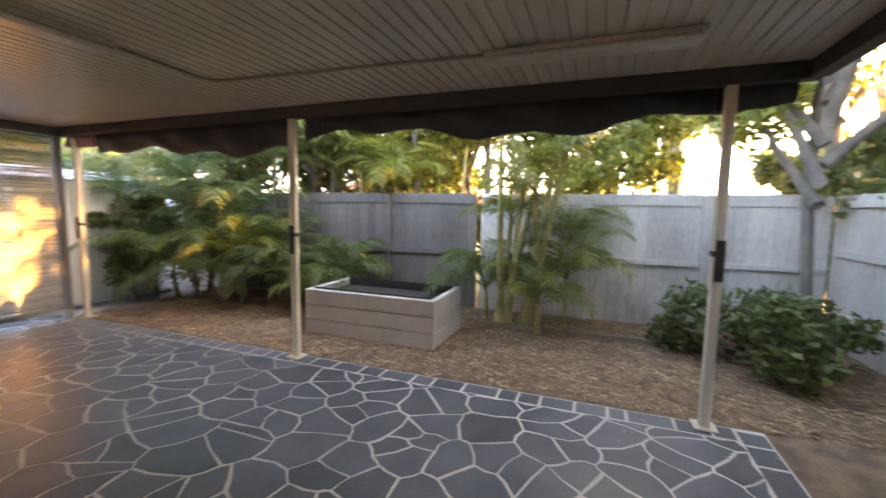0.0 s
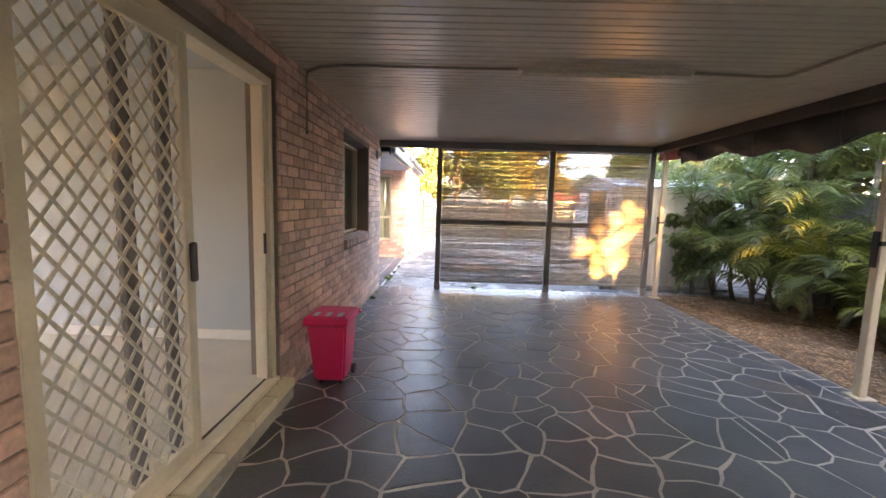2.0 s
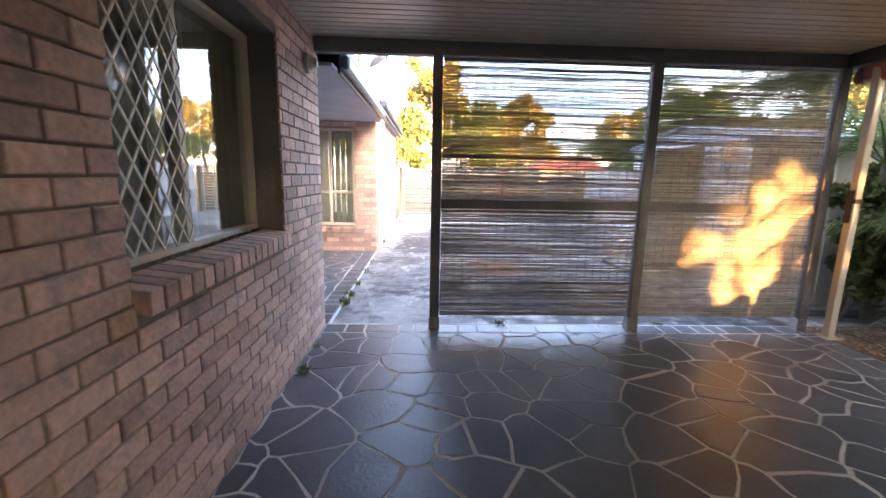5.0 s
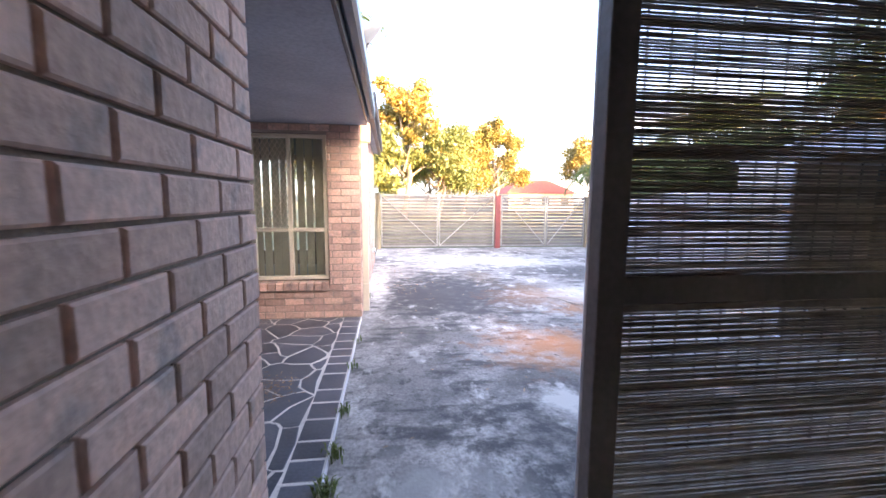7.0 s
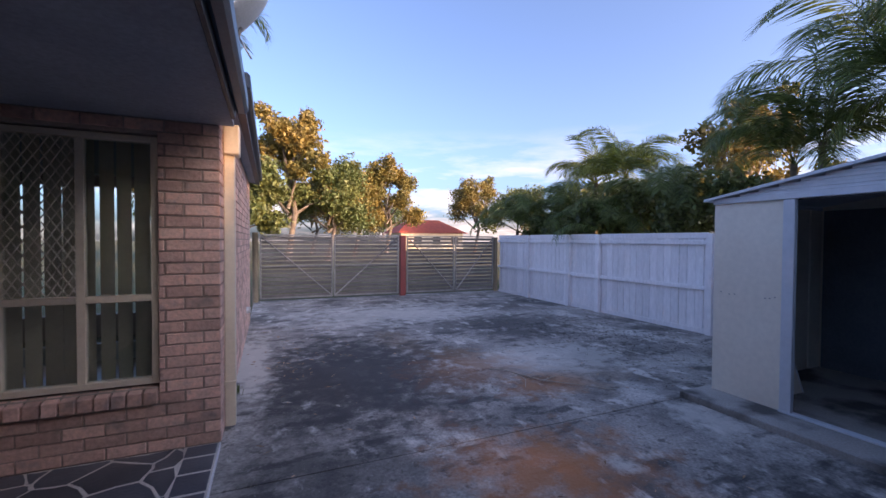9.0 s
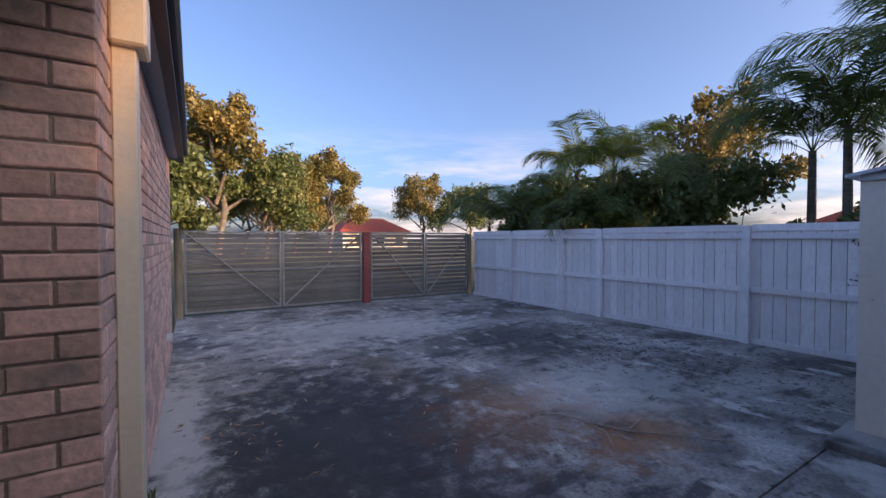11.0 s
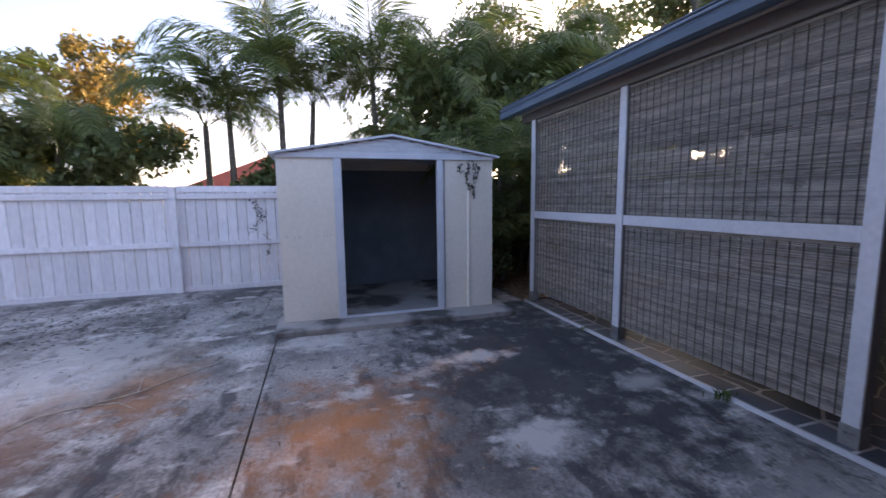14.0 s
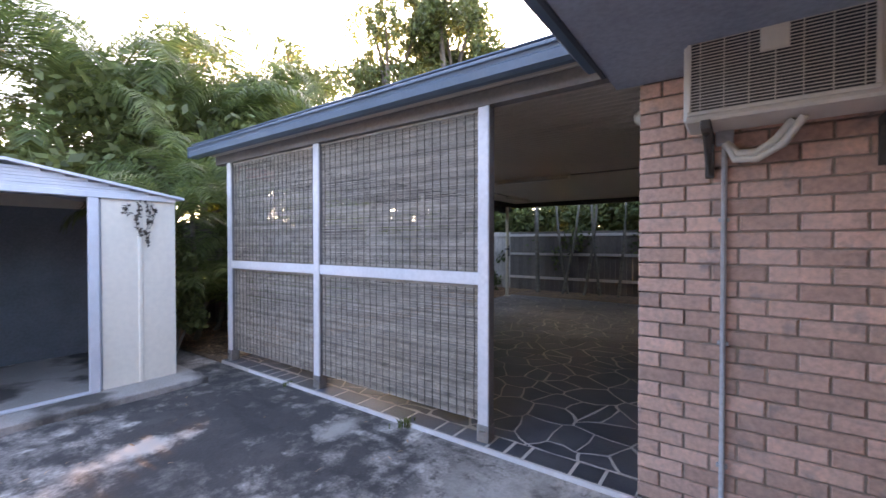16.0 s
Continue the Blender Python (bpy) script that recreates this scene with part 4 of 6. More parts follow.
gate(0.14, 1.93, False)
gate(1.96, 3.76, True)
gate(4.0, 5.50, False)
gate(5.53, 6.85, True)
p = thing("gate_post", "dark red painted square gate post", "post", (3.88, 11.75, 0))
box("shaft", M_REDPOST, 3.80, 3.96, 11.67, 11.83, -0.1, 1.66, p, bevel=0.006)
box("cap", M_REDPOST, 3.79, 3.97, 11.66, 11.84, 1.661, 1.68, p, bevel=0.004)
p = thing("gate_post", "weathered round timber gate post", "post", (0.05, 11.75, 0))
tube("shaft", M_WOODPOST, [(0.04, 11.75, -0.1), (0.04, 11.75, 1.72)], 0.07, p, sides=14)
p = thing("gate_post", "dark weathered timber post by the fence", "post", (6.93, 11.75, 0))
box("shaft", M_WOODPOST, 6.87, 6.98, 11.7, 11.8, -0.1, 1.65, p, bevel=0.006)

# ---- garden shed ----
sh = thing("garden_shed", "cream metal garden shed with open doorway", "shed", (5.5, 2.0, 0))
SX, SXB, SY0, SY1, SE, SR = 4.60, 6.55, 0.67, 3.28, 1.93, 2.17
structure(box("shed_slab", M_SLAB, 4.22, 6.7, 0.5, 3.36, -0.2, 0.035, bevel=0.008), "stained concrete slab under the shed", "slab")


def ribbed(u0, u1, z0, z1, at, axis, ztop=None):
    bm = bmesh.new()
    prof, u = [], u0
    while u < u1:
        prof += [(u, 0), (min(u + 0.30, u1), 0)]
        if u + 0.34 < u1:
            prof += [(u + 0.31, 0.012), (u + 0.335, 0.012)]
        u += 0.345
    out = []
    for th in (0.0, -0.004):
        for zz in (0, 1):
            row = []
            for uu, d in prof:
                z = z0 if zz == 0 else (ztop(uu) if ztop else z1)
                sgn = -1
                row.append(bm.verts.new((at + sgn * (d + th), uu, z) if axis == "x" else (uu, at + (d + th), z)))
            out.append(row)
    n = len(prof)
    for k in range(n - 1):
        bm.faces.new((out[0][k], out[0][k + 1], out[1][k + 1], out[1][k]))
        bm.faces.new((out[2][k], out[2][k + 1], out[3][k + 1], out[3][k]))
        bm.faces.new((out[1][k], out[1][k + 1], out[3][k + 1], out[3][k]))
    bm.faces.new((out[0][0], out[1][0], out[3][0], out[2][0]))
    bm.faces.new((out[0][-1], out[1][-1], out[3][-1], out[2][-1]))
    return bm


fp = box("front_panel", M_CREAM, SX - 0.006, SX, 2.66, SY1, 0.036, SE, sh, bevel=0.002)
for sy in (2.72, 2.76, 2.80, 3.07, 3.12, 3.2):
    tube("screw", M_STEEL, [(SX - 0.010, sy, 1.04 + 0.01 * math.sin(sy * 40)), (SX - 0.006, sy, 1.04 + 0.01 * math.sin(sy * 40))], 0.006, fp, "small steel screw", sides=6)
part("front_panel", ribbed(SY0, 1.34, 0.036, SE, SX, "x"), M_CREAM, sh)
part("side_panel", ribbed(SX, SXB, 0.036, SE, SY1, "y"), M_CREAM, sh)
part("side_panel", ribbed(SX, SXB, 0.036, SE, SY0, "y"), M_CREAM, sh)
part("back_panel", ribbed(SY0, SY1, 0.036, SE, SXB, "x"), M_CREAM, sh)
box("door_jamb", M_SHED_WHITE, SX - 0.03, SX + 0.02, 2.57, 2.66, 0.036, SE, sh, bevel=0.004)
box("door_jamb", M_SHED_WHITE, SX - 0.03, SX + 0.02, 1.34, 1.42, 0.036, SE, sh, bevel=0.004)
box("door_edge", M_SHED_WHITE, SX + 0.022, SX + 0.04, 1.30, 1.40, 0.04, SE - 0.01, sh, bevel=0.002)
box("lintel", M_SHED_WHITE, SX - 0.034, SX + 0.02, SY0, SY1, SE + 0.001, SE + 0.06, sh, bevel=0.004)
box("door_track", M_SHED_WHITE, SX - 0.04, SX + 0.03, 1.34, 2.66, 0.036, 0.055, sh, bevel=0.003)
bm = bmesh.new()
mid = (SY0 + SY1) / 2
for k in range(6):
    z0, z1 = SE + 0.062 + k * 0.028, SE + 0.062 + k * 0.028 + 0.03
    half = (SY1 - SY0) / 2 * max(0.02, 1 - (z1 - SE - 0.05) / (SR - SE - 0.02))
    add_box(bm, SX - 0.02 - 0.004 * (k % 2), SX + 0.01, mid - half, mid + half, z0, z1 - 0.004)
part("gable", bm, M_SHED_WHITE, sh, "ribbed grey-white gable")
for ya, yb in ((SY0 - 0.07, mid), (SY1 + 0.07, mid)):
    bm = bmesh.new()
    vs = [bm.verts.new((xx, yy, zz + t)) for t in (0.0, 0.025) for xx, yy, zz in ((SX - 0.08, ya, SE + 0.03), (SXB + 0.08, ya, SE + 0.03), (SXB + 0.08, yb, SR + 0.02), (SX - 0.08, yb, SR + 0.02))]
    for fc in ((0, 1, 2, 3), (7, 6, 5, 4), (0, 4, 5, 1), (1, 5, 6, 2), (2, 6, 7, 3), (3, 7, 4, 0)):
        bm.faces.new([vs[i] for i in fc])
    part("roof_sheet", bm, M_SHED_WHITE, sh)
bm = bmesh.new()
tri = [(SXB + dx, yy, zz) for dx in (-0.01, 0.0) for yy, zz in ((SY0, SE), (SY1, SE), (SY1, SE + 0.039), (mid, SR + 0.019), (SY0, SE + 0.039))]
vs = [bm.verts.new(c) for c in tri]
for fc in ((0, 1, 2, 3, 4), (9, 8, 7, 6, 5), (0, 5, 6, 1), (1, 6, 7, 2), (2, 7, 8, 3), (3, 8, 9, 4), (4, 9, 5, 0)):
    bm.faces.new([vs[i] for i in fc])
part("back_gable", bm, M_CREAM, sh)
for ey in (SY0, SY1 - 0.012):
    box("eave_filler", M_SHED_WHITE, SX - 0.03, SXB, ey, ey + 0.012, SE + 0.001, SE + 0.0385, sh)
# Dark sheets added inside: the shed's dim interior is in their colour.
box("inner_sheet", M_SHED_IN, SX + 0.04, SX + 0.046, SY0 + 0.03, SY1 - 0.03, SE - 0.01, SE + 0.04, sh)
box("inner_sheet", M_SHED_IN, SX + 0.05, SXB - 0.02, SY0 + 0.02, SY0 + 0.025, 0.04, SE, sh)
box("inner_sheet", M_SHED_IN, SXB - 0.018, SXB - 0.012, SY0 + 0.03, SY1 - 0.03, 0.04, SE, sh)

ls = thing("loose_sheet", "loose cream metal sheet leaning inside the shed", "metal sheet", (4.95, 2.9, 0.036))
bm = bmesh.new()
outline = [(4.68, 2.84, 0.04), (5.32, 2.84, 0.04), (5.12, 3.14, 1.45), (4.68, 3.16, 1.55)]
lo, hi = [bm.verts.new(c) for c in outline], [bm.verts.new((c[0], c[1] + 0.012, c[2] + 0.003)) for c in outline]
bm.faces.new(lo)
bm.faces.new(hi[::-1])
for k in range(4):
    bm.faces.new((lo[k], lo[(k + 1) % 4], hi[(k + 1) % 4], hi[k]))
part("sheet", bm, M_CREAM, ls)
tube("edge_fold", M_SHED_WHITE, [outline[1], outline[2]], 0.01, ls, "folded sheet edge", sides=5)

# ---- air conditioner and pipes on the end wall ----
AX, AZ = -0.255, 2.055
ac = thing("air_conditioner", "cream outdoor air conditioner unit on wall brackets", "air conditioner", (AX - 0.42, 0.2, AZ))
box("casing", M_AC, AX - 0.84, AX, 0.10, 0.38, AZ, AZ + 0.60, ac, bevel=0.012)
fan = box("fan_opening", M_ACDARK, AX - 0.64, AX - 0.03, 0.3805, 0.384, AZ + 0.04, AZ + 0.57, ac, "dark fan opening")
FX, FZ = AX - 0.335, AZ + 0.305
for rr in (0.245, 0.085):
    bm = add_tube(bmesh.new(), [(FX + rr * math.cos(a * math.tau / 32), 0.387, FZ + rr * math.sin(a * math.tau / 32)) for a in range(33)], 0.006, 5)
    part("fan_ring", bm, M_ACDARK, fan, "dark fan ring")
for k in range(3):
    bm = bmesh.new()
    a = k * math.tau / 3 + 0.4
    rows = []
    for r0 in (0.05, 0.14, 0.23):
        rows.append([bm.verts.new((FX + r0 * math.cos(a + sg * (0.32 + 0.15 * r0)), 0.3855 + 0.002 * (sg > 0), FZ + r0 * math.sin(a + sg * (0.32 + 0.15 * r0)))) for sg in (-1, 1)])
    for p, q in zip(rows, rows[1:]):
        bm.faces.new((p[0], p[1], q[1], q[0]))
    part("fan_blade", bm, M_ACDARK, fan, "dark plastic fan blade")
box("fan_hub", M_AC, FX - 0.05, FX + 0.05, 0.388, 0.402, FZ - 0.05, FZ + 0.05, ac, "square badge plate over the fan hub", bevel=0.004)
for a, c, d, e in ((-0.655, -0.015, 0.025, 0.042), (-0.655, -0.015, 0.565, 0.58), (-0.655, -0.638, 0.043, 0.564), (-0.032, -0.015, 0.043, 0.564)):
    box("grille_frame", M_AC, AX + a, AX + c, 0.381, 0.40, AZ + d, AZ + e, ac, bevel=0.003)
for k in range(36):
    z = AZ + 0.052 + k * 0.0143
    box("grille_bar", M_AC, AX - 0.638, AX - 0.032, 0.392, 0.3955, z, z + 0.0038, fan)
for k in range(7):
    x = AX - 0.61 + k * 0.09
    box("grille_bar", M_AC, x, x + 0.0035, 0.396, 0.3995, AZ + 0.043, AZ + 0.564, fan)
for bx in (AX - 0.76, AX - 0.11):
    box("bracket", M_ACDARK, bx, bx + 0.04, 0.0, 0.40, AZ - 0.042, AZ - 0.002, ac, "dark steel bracket", bevel=0.003)
    box("bracket", M_ACDARK, bx, bx + 0.04, 0.0, 0.03, AZ - 0.22, AZ - 0.042, ac, "dark steel bracket", bevel=0.003)
    tube("strut", M_ACDARK, [(bx + 0.02, 0.02, AZ - 0.2), (bx + 0.02, 0.32, AZ - 0.05)], 0.016, ac, "dark steel strut", sides=4)
tube("pipe_loop", M_AC, [(AX - 0.42, 0.2, AZ - 0.005), (AX - 0.36, 0.15, AZ - 0.08), (AX - 0.29, 0.08, AZ - 0.12), (AX - 0.21, 0.05, AZ - 0.11), (AX - 0.16, 0.04, AZ - 0.05)], 0.022, ac, "cream insulated pipe")
tube("pipe_loop", M_AC, [(AX - 0.45, 0.24, AZ - 0.005), (AX - 0.38, 0.18, AZ - 0.11), (AX - 0.29, 0.11, AZ - 0.155), (AX - 0.2, 0.06, AZ - 0.14), (AX - 0.16, 0.045, AZ - 0.05)], 0.018, ac, "cream insulated pipe")
cp = thing("wall_conduit", "grey plastic conduit down the brick wall", "conduit", (-0.41, 0.02, 0))
tube("pipe", M_PIPE, [(-0.41, 0.026, 0.0), (-0.41, 0.026, 2.06)], 0.013, cp)
box("junction_box", M_PIPE, -0.45, -0.37, 0.004, 0.05, 2.0, 2.12, cp, "grey junction box", bevel=0.006)
for z in (0.3, 0.95, 1.6):
    box("saddle", M_PIPE, -0.435, -0.385, 0.004, 0.03, z, z + 0.02, cp, "conduit saddle", bevel=0.003)

# downpipe, tap, meter
dp = thing("downpipe", "cream square downpipe with rain head", "downpipe", (0.075, 4.5, 0))
box("pipe", M_FRAME, 0.033, 0.113, 4.26, 4.36, 0.0, 2.28, dp, bevel=0.006)
box("rain_head", M_FRAME, 0.033, 0.15, 4.22, 4.40, 2.24, 2.48, dp, "cream rain head", bevel=0.01)
box("strap", M_FRAME, 0.031, 0.117, 4.24, 4.38, 0.35, 0.38, dp)
mb = thing("meter_box", "small green box on the porch wall", "box", (-1.5, 3.93, 1.3))
box("case", surf("green_box", (0.05, 0.07, 0.045), (0.04, 0.055, 0.035), rough=0.6), -1.518, -1.45, 3.875, 3.985, 1.27, 1.40, mb, bevel=0.008)
vt = thing("wall_vent", "small white pipe outlet on the brick wall", "outlet", (0.05, 7.7, 0.4))
tube("pipe", M_WHITE, [(0.03, 7.7, 0.42), (0.09, 7.7, 0.42)], 0.05, vt, sides=14)

# satellite dish on the roof
ds = thing("satellite_dish", "grey satellite dish on the roof edge", "dish", (0.0, 6.0, 2.9))
bm = bmesh.new()
rings = []
for k in range(7):
    rr = 0.45 * k / 6
    rings.append([bm.verts.new((rr * math.cos(a * math.tau / 28), rr * 1.08 * math.sin(a * math.tau / 28), 0.09 * (k / 6) ** 2)) for a in range(28)] if k else [bm.verts.new((0, 0, 0))])
for a in range(28):
    bm.faces.new((rings[0][0], rings[1][a], rings[1][(a + 1) % 28]))
    for k in range(1, 6):
        bm.faces.new((rings[k][a], rings[k + 1][a], rings[k + 1][(a + 1) % 28], rings[k][(a + 1) % 28]))
bmesh.ops.recalc_face_normals(bm, faces=bm.faces)
bmesh.ops.solidify(bm, geom=bm.faces[:], thickness=0.012)
bmesh.ops.transform(bm, matrix=Matrix.Translation((0.08, 6.0, 4.1)) @ Vector((-0.68, -0.06, 0.72)).to_track_quat("Z", "Y").to_matrix().to_4x4(), verts=bm.verts)
part("reflector", bm, M_DISH, ds, smooth=True)
tube("mast", M_STEEL, [(0.0, 6.0, 2.75), (0.0, 6.0, 3.85), (0.07, 5.99, 4.08)], 0.022, ds)
tube("arm", M_STEEL, [(0.05, 6.0, 3.95), (0.18, 6.05, 3.75)], 0.012, ds)


# creepers
def creeper(x, y, z, seed, n, w, h, label, axis=-1):
    c = thing("creeper", label, "plant", (x, y, z), "creepers")
    r = random.Random(seed)
    bm, lf = bmesh.new(), bmesh.new()
    pts = [(x, y + w * 0.3 * math.sin(k * 0.9 + seed), z + h * k / 8) for k in range(9)]
    add_tube(bm, pts, 0.004, 4, 0.002)
    for _ in range(n):
        k = r.randrange(9)
        p = Vector(pts[k]) + Vector((-r.uniform(0.003, 0.02), r.gauss(0, w * 0.25), r.uniform(-0.03, 0.03)))
        a, b2 = Vector((r.uniform(-0.3, 0.1), r.uniform(-1, 1), r.uniform(-1, 1))).normalized(), Vector((-0.2, r.uniform(-1, 1), r.uniform(-1, 1))).normalized()
        s = r.uniform(0.012, 0.026)
        lf.faces.new([lf.verts.new(v) for v in (p - a * s, p + b2 * s * 0.6, p + a * s, p - b2 * s * 0.6)])
    part("stem", bm, M_BARK, c)
    part("leaves", lf, M_LITTER_DARK, c)


M_LITTER_DARK = surf("dead_creeper_leaf", (0.05, 0.045, 0.04), (0.08, 0.065, 0.05), rough=0.9, rand="island", amount=0.8)
creeper(fence_x(3.85) - 0.055, 3.85, 0.95, 1, 90, 0.16, 0.5, "dead dark creeper clinging to the white fence")
creeper(fence_x(3.7) - 0.055, 3.7, 0.55, 2, 30, 0.08, 0.35, "dead dark creeper clinging to the white fence")
for k, (yy, hh, n) in enumerate(((1.12, 0.13, 16), (1.02, 0.32, 45), (0.93, 0.42, 50), (0.88, 0.2, 20))):
    creeper(SX - 0.02, yy, 1.90 - hh, 4 + k, n, 0.05, hh, "dark creeper strands hanging on the shed front")


M_STICK = surf("dry_stick", (0.48, 0.42, 0.34), (0.38, 0.33, 0.27), scale=8, fine=40, rough=0.85)
br = thing("fallen_branch", "thin pale fallen branch on the driveway", "branch", (3.25, 4.25, -0.03))
tube("stick", M_STICK, [(2.85, 4.85, -0.02), (2.98, 4.75, -0.012), (3.05, 4.55, -0.012), (3.2, 4.25, -0.015), (3.45, 4.0, -0.01), (3.75, 3.72, -0.02)], 0.007, br, taper=0.004)
tube("twig", M_STICK, [(3.05, 4.55, -0.012), (3.0, 4.3, 0.01), (2.9, 4.15, -0.02)], 0.006, br, taper=0.002)
tube("twig", M_STICK, [(3.2, 4.25, -0.015), (3.45, 4.3, 0.0), (3.6, 4.2, -0.025)], 0.005, br, taper=0.002)


# ---- planting ----
def frond_geo(rng, length, leaflets, leaf_len, droop):
    """Vertices and faces of one palm frond from the origin along +x, arching over to a hanging tip, with narrow leaflets."""
    vs, fs = [], []
    pts, p = [], Vector((0, 0, 0))
    n = 16
    for i in range(n + 1):
        pts.append(p.copy())
        th = 0.35 - droop * (i / n) ** 1.9
        p += Vector((math.cos(th), 0, math.sin(th))) * length / n
    for i in range(n):
        p, q = pts[i], pts[i + 1]
        w = 0.016 * (1 - i / (n + 1))
        k = len(vs)
        vs += [p + Vector((0, w, 0)), p - Vector((0, w, 0)), q - Vector((0, w, 0)), q + Vector((0, w, 0)), p - Vector((0, 0, w)), q - Vector((0, 0, w))]
        fs += [(k, k + 1, k + 2, k + 3), (k + 1, k + 4, k + 5, k + 2), (k + 4, k, k + 3, k + 5)]
    for j in range(leaflets):
        s = 0.16 + 0.84 * j / leaflets
        i = min(int(s * n), n - 1)
        base = pts[i].lerp(pts[i + 1], s * n - i)
        d = (pts[i + 1] - pts[i]).normalized()
        up = d.cross(Vector((0, 1, 0)))
        L = leaf_len * (0.35 + 0.9 * math.sin(math.pi * min(1, s * 0.72 + 0.2)))
        for side in (-1, 1):
            ll = L * rng.uniform(0.85, 1.12)
            lat = (Vector((0, side, 0)) * 0.78 + d * 0.62 - up * rng.uniform(-0.05, 0.4)).normalized()
            b = base + lat * ll * 0.5
            c = base + lat * ll * 0.9 - Vector((0, 0, ll * rng.uniform(0.15, 0.42)))
            wv = d * (0.008 + 0.011 * leaf_len)
            k = len(vs)
            vs += [base - wv * 0.4, base + wv * 0.4, b + wv, b - wv, c]
            fs += [(k, k + 1, k + 2, k + 3), (k + 3, k + 2, k + 4)]
    return vs, fs


def crown_mesh(seed, fronds, length, leaf_len, mat, spread=1.0, leaflets=34):
    """spread: how far the lowest fronds lean out; the youngest stand nearly upright."""
    rng = random.Random(seed)
    V, F = [], []
    for i in range(fronds):
        a = i * 2.4 + rng.uniform(-0.35, 0.35)
        lift = 1.1 - 1.0 * spread * (i / fronds) + rng.uniform(-0.15, 0.12)
        vs, fs = frond_geo(rng, length * rng.uniform(0.75, 1.1), leaflets, leaf_len, rng.uniform(2.3, 3.3) - 1.0 * i / fronds)
        m = Matrix.Rotation(a, 4, "Z") @ Matrix.Rotation(-lift, 4, "Y")
        k = len(V)
        V += [m @ v for v in vs]
        F += [tuple(i2 + k for i2 in f) for f in fs]
    me = bpy.data.meshes.new("crown")
    me.from_pydata([tuple(v) for v in V], [], F)
    me.materials.append(mat)
    return me


CROWNS = [crown_mesh(1, 10, 2.6, 0.58, M_FROND, 1.0, 72), crown_mesh(2, 9, 2.4, 0.54, M_FROND, 1.1, 68), crown_mesh(3, 10, 2.2, 0.52, M_FROND_Y, 1.0, 66),
          crown_mesh(4, 9, 1.7, 0.36, M_FROND_Y, 0.9, 46), crown_mesh(5, 10, 1.7, 0.38, M_FROND, 1.0, 46), crown_mesh(6, 9, 1.3, 0.32, M_FROND, 1.0, 38)]


def palm(x, y, h, crown, size, label, lean=(0, 0), trunk=0.075, mat=None, z0=-0.05, group="garden palms", rot=0.0):
    p = thing("palm_tree", label, "palm", (x, y, z0), group)
    top = Vector((x + lean[0], y + lean[1], h))
    pts = [Vector((x, y, z0)).lerp(top, s / 6) + Vector((0.25 * lean[0] * math.sin(s / 6 * math.pi), 0, 0)) for s in range(7)]
    tube("trunk", mat or M_TRUNK, pts, trunk, p, sides=9, taper=trunk * 0.65)
    o = new("crown", CROWNS[crown])
    o.parent = p
    o.matrix_parent_inverse = p.matrix_basis.inverted()
    o.matrix_basis = Matrix.Translation(top - Vector((0, 0, 0.03))) @ Matrix.Rotation(rot, 4, "Z") @ Matrix.Scale(size, 4)
    return p


rng = random.Random(11)
# beyond the drive fence
for x, y, h, c, s in ((9.3, 4.5, 3.3, 0, 1.0), (9.4, 5.0, 3.0, 1, 0.9), (9.3, 3.5, 3.9, 0, 1.05), (9.5, 3.1, 3.6, 1, 1.0), (9.3, 1.4, 4.1, 0, 1.05), (9.2, 0.4, 3.4, 1, 1.1),
                      (9.3, 10.0, 3.3, 2, 0.95), (9.3, 8.6, 3.2, 2, 0.95), (8.4, 11.4, 2.1, 0, 0.85), (8.3, 12.6, 1.9, 1, 0.8), (8.6, 9.9, 2.2, 1, 0.8),
                      (8.5, 7.2, 2.3, 0, 0.8), (9.6, -0.5, 4.2, 0, 1.15), (8.8, -1.5, 3.7, 0, 1.2), (9.6, -2.4, 4.1, 1, 1.15), (9.5, -3.4, 4.6, 0, 1.15), (9.9, -4.8, 5.0, 1, 1.1), (8.2, 7.9, 1.7, 4, 1.0), (8.6, 0.9, 2.4, 1, 0.9)):
    palm(x, y, h, c, s, "tall feathery garden palm behind the white fence", (rng.uniform(-0.3, 0.3), rng.uniform(-0.3, 0.3)), 0.085, rot=rng.uniform(0, 6), group="palms behind the fence")
# clump of palms in the garden corner
for x, y, h, c, s in ((6.5, -0.4, 2.0, 4, 0.95), (6.9, -1.1, 1.3, 4, 0.95), (6.7, -1.8, 0.4, 4, 0.75), (7.1, -1.8, 1.0, 4, 0.65), (6.5, -1.0, 0.35, 4, 0.9),
                      (6.7, -2.5, 0.35, 5, 1.0), (6.9, -0.2, 0.8, 5, 1.1), (7.2, -1.6, 2.3, 4, 1.0), (6.4, -1.5, 0.7, 3, 0.8),
                      (5.9, 0.3, 1.7, 4, 0.8), (6.9, -2.9, 0.3, 5, 0.9), (6.3, -0.25, 0.6, 4, 0.85), (6.8, -0.8, 0.5, 4, 1.0),
                      (7.3, -0.6, 2.4, 4, 1.1), (7.3, -3.0, 0.5, 5, 0.9), (6.4, -2.9, 0.15, 3, 0.6)):
    palm(x, y, h, c, s, "bushy green palm in the mulch bed", (rng.uniform(-0.25, 0.1), rng.uniform(-0.2, 0.2)), 0.045, rot=rng.uniform(0, 6))
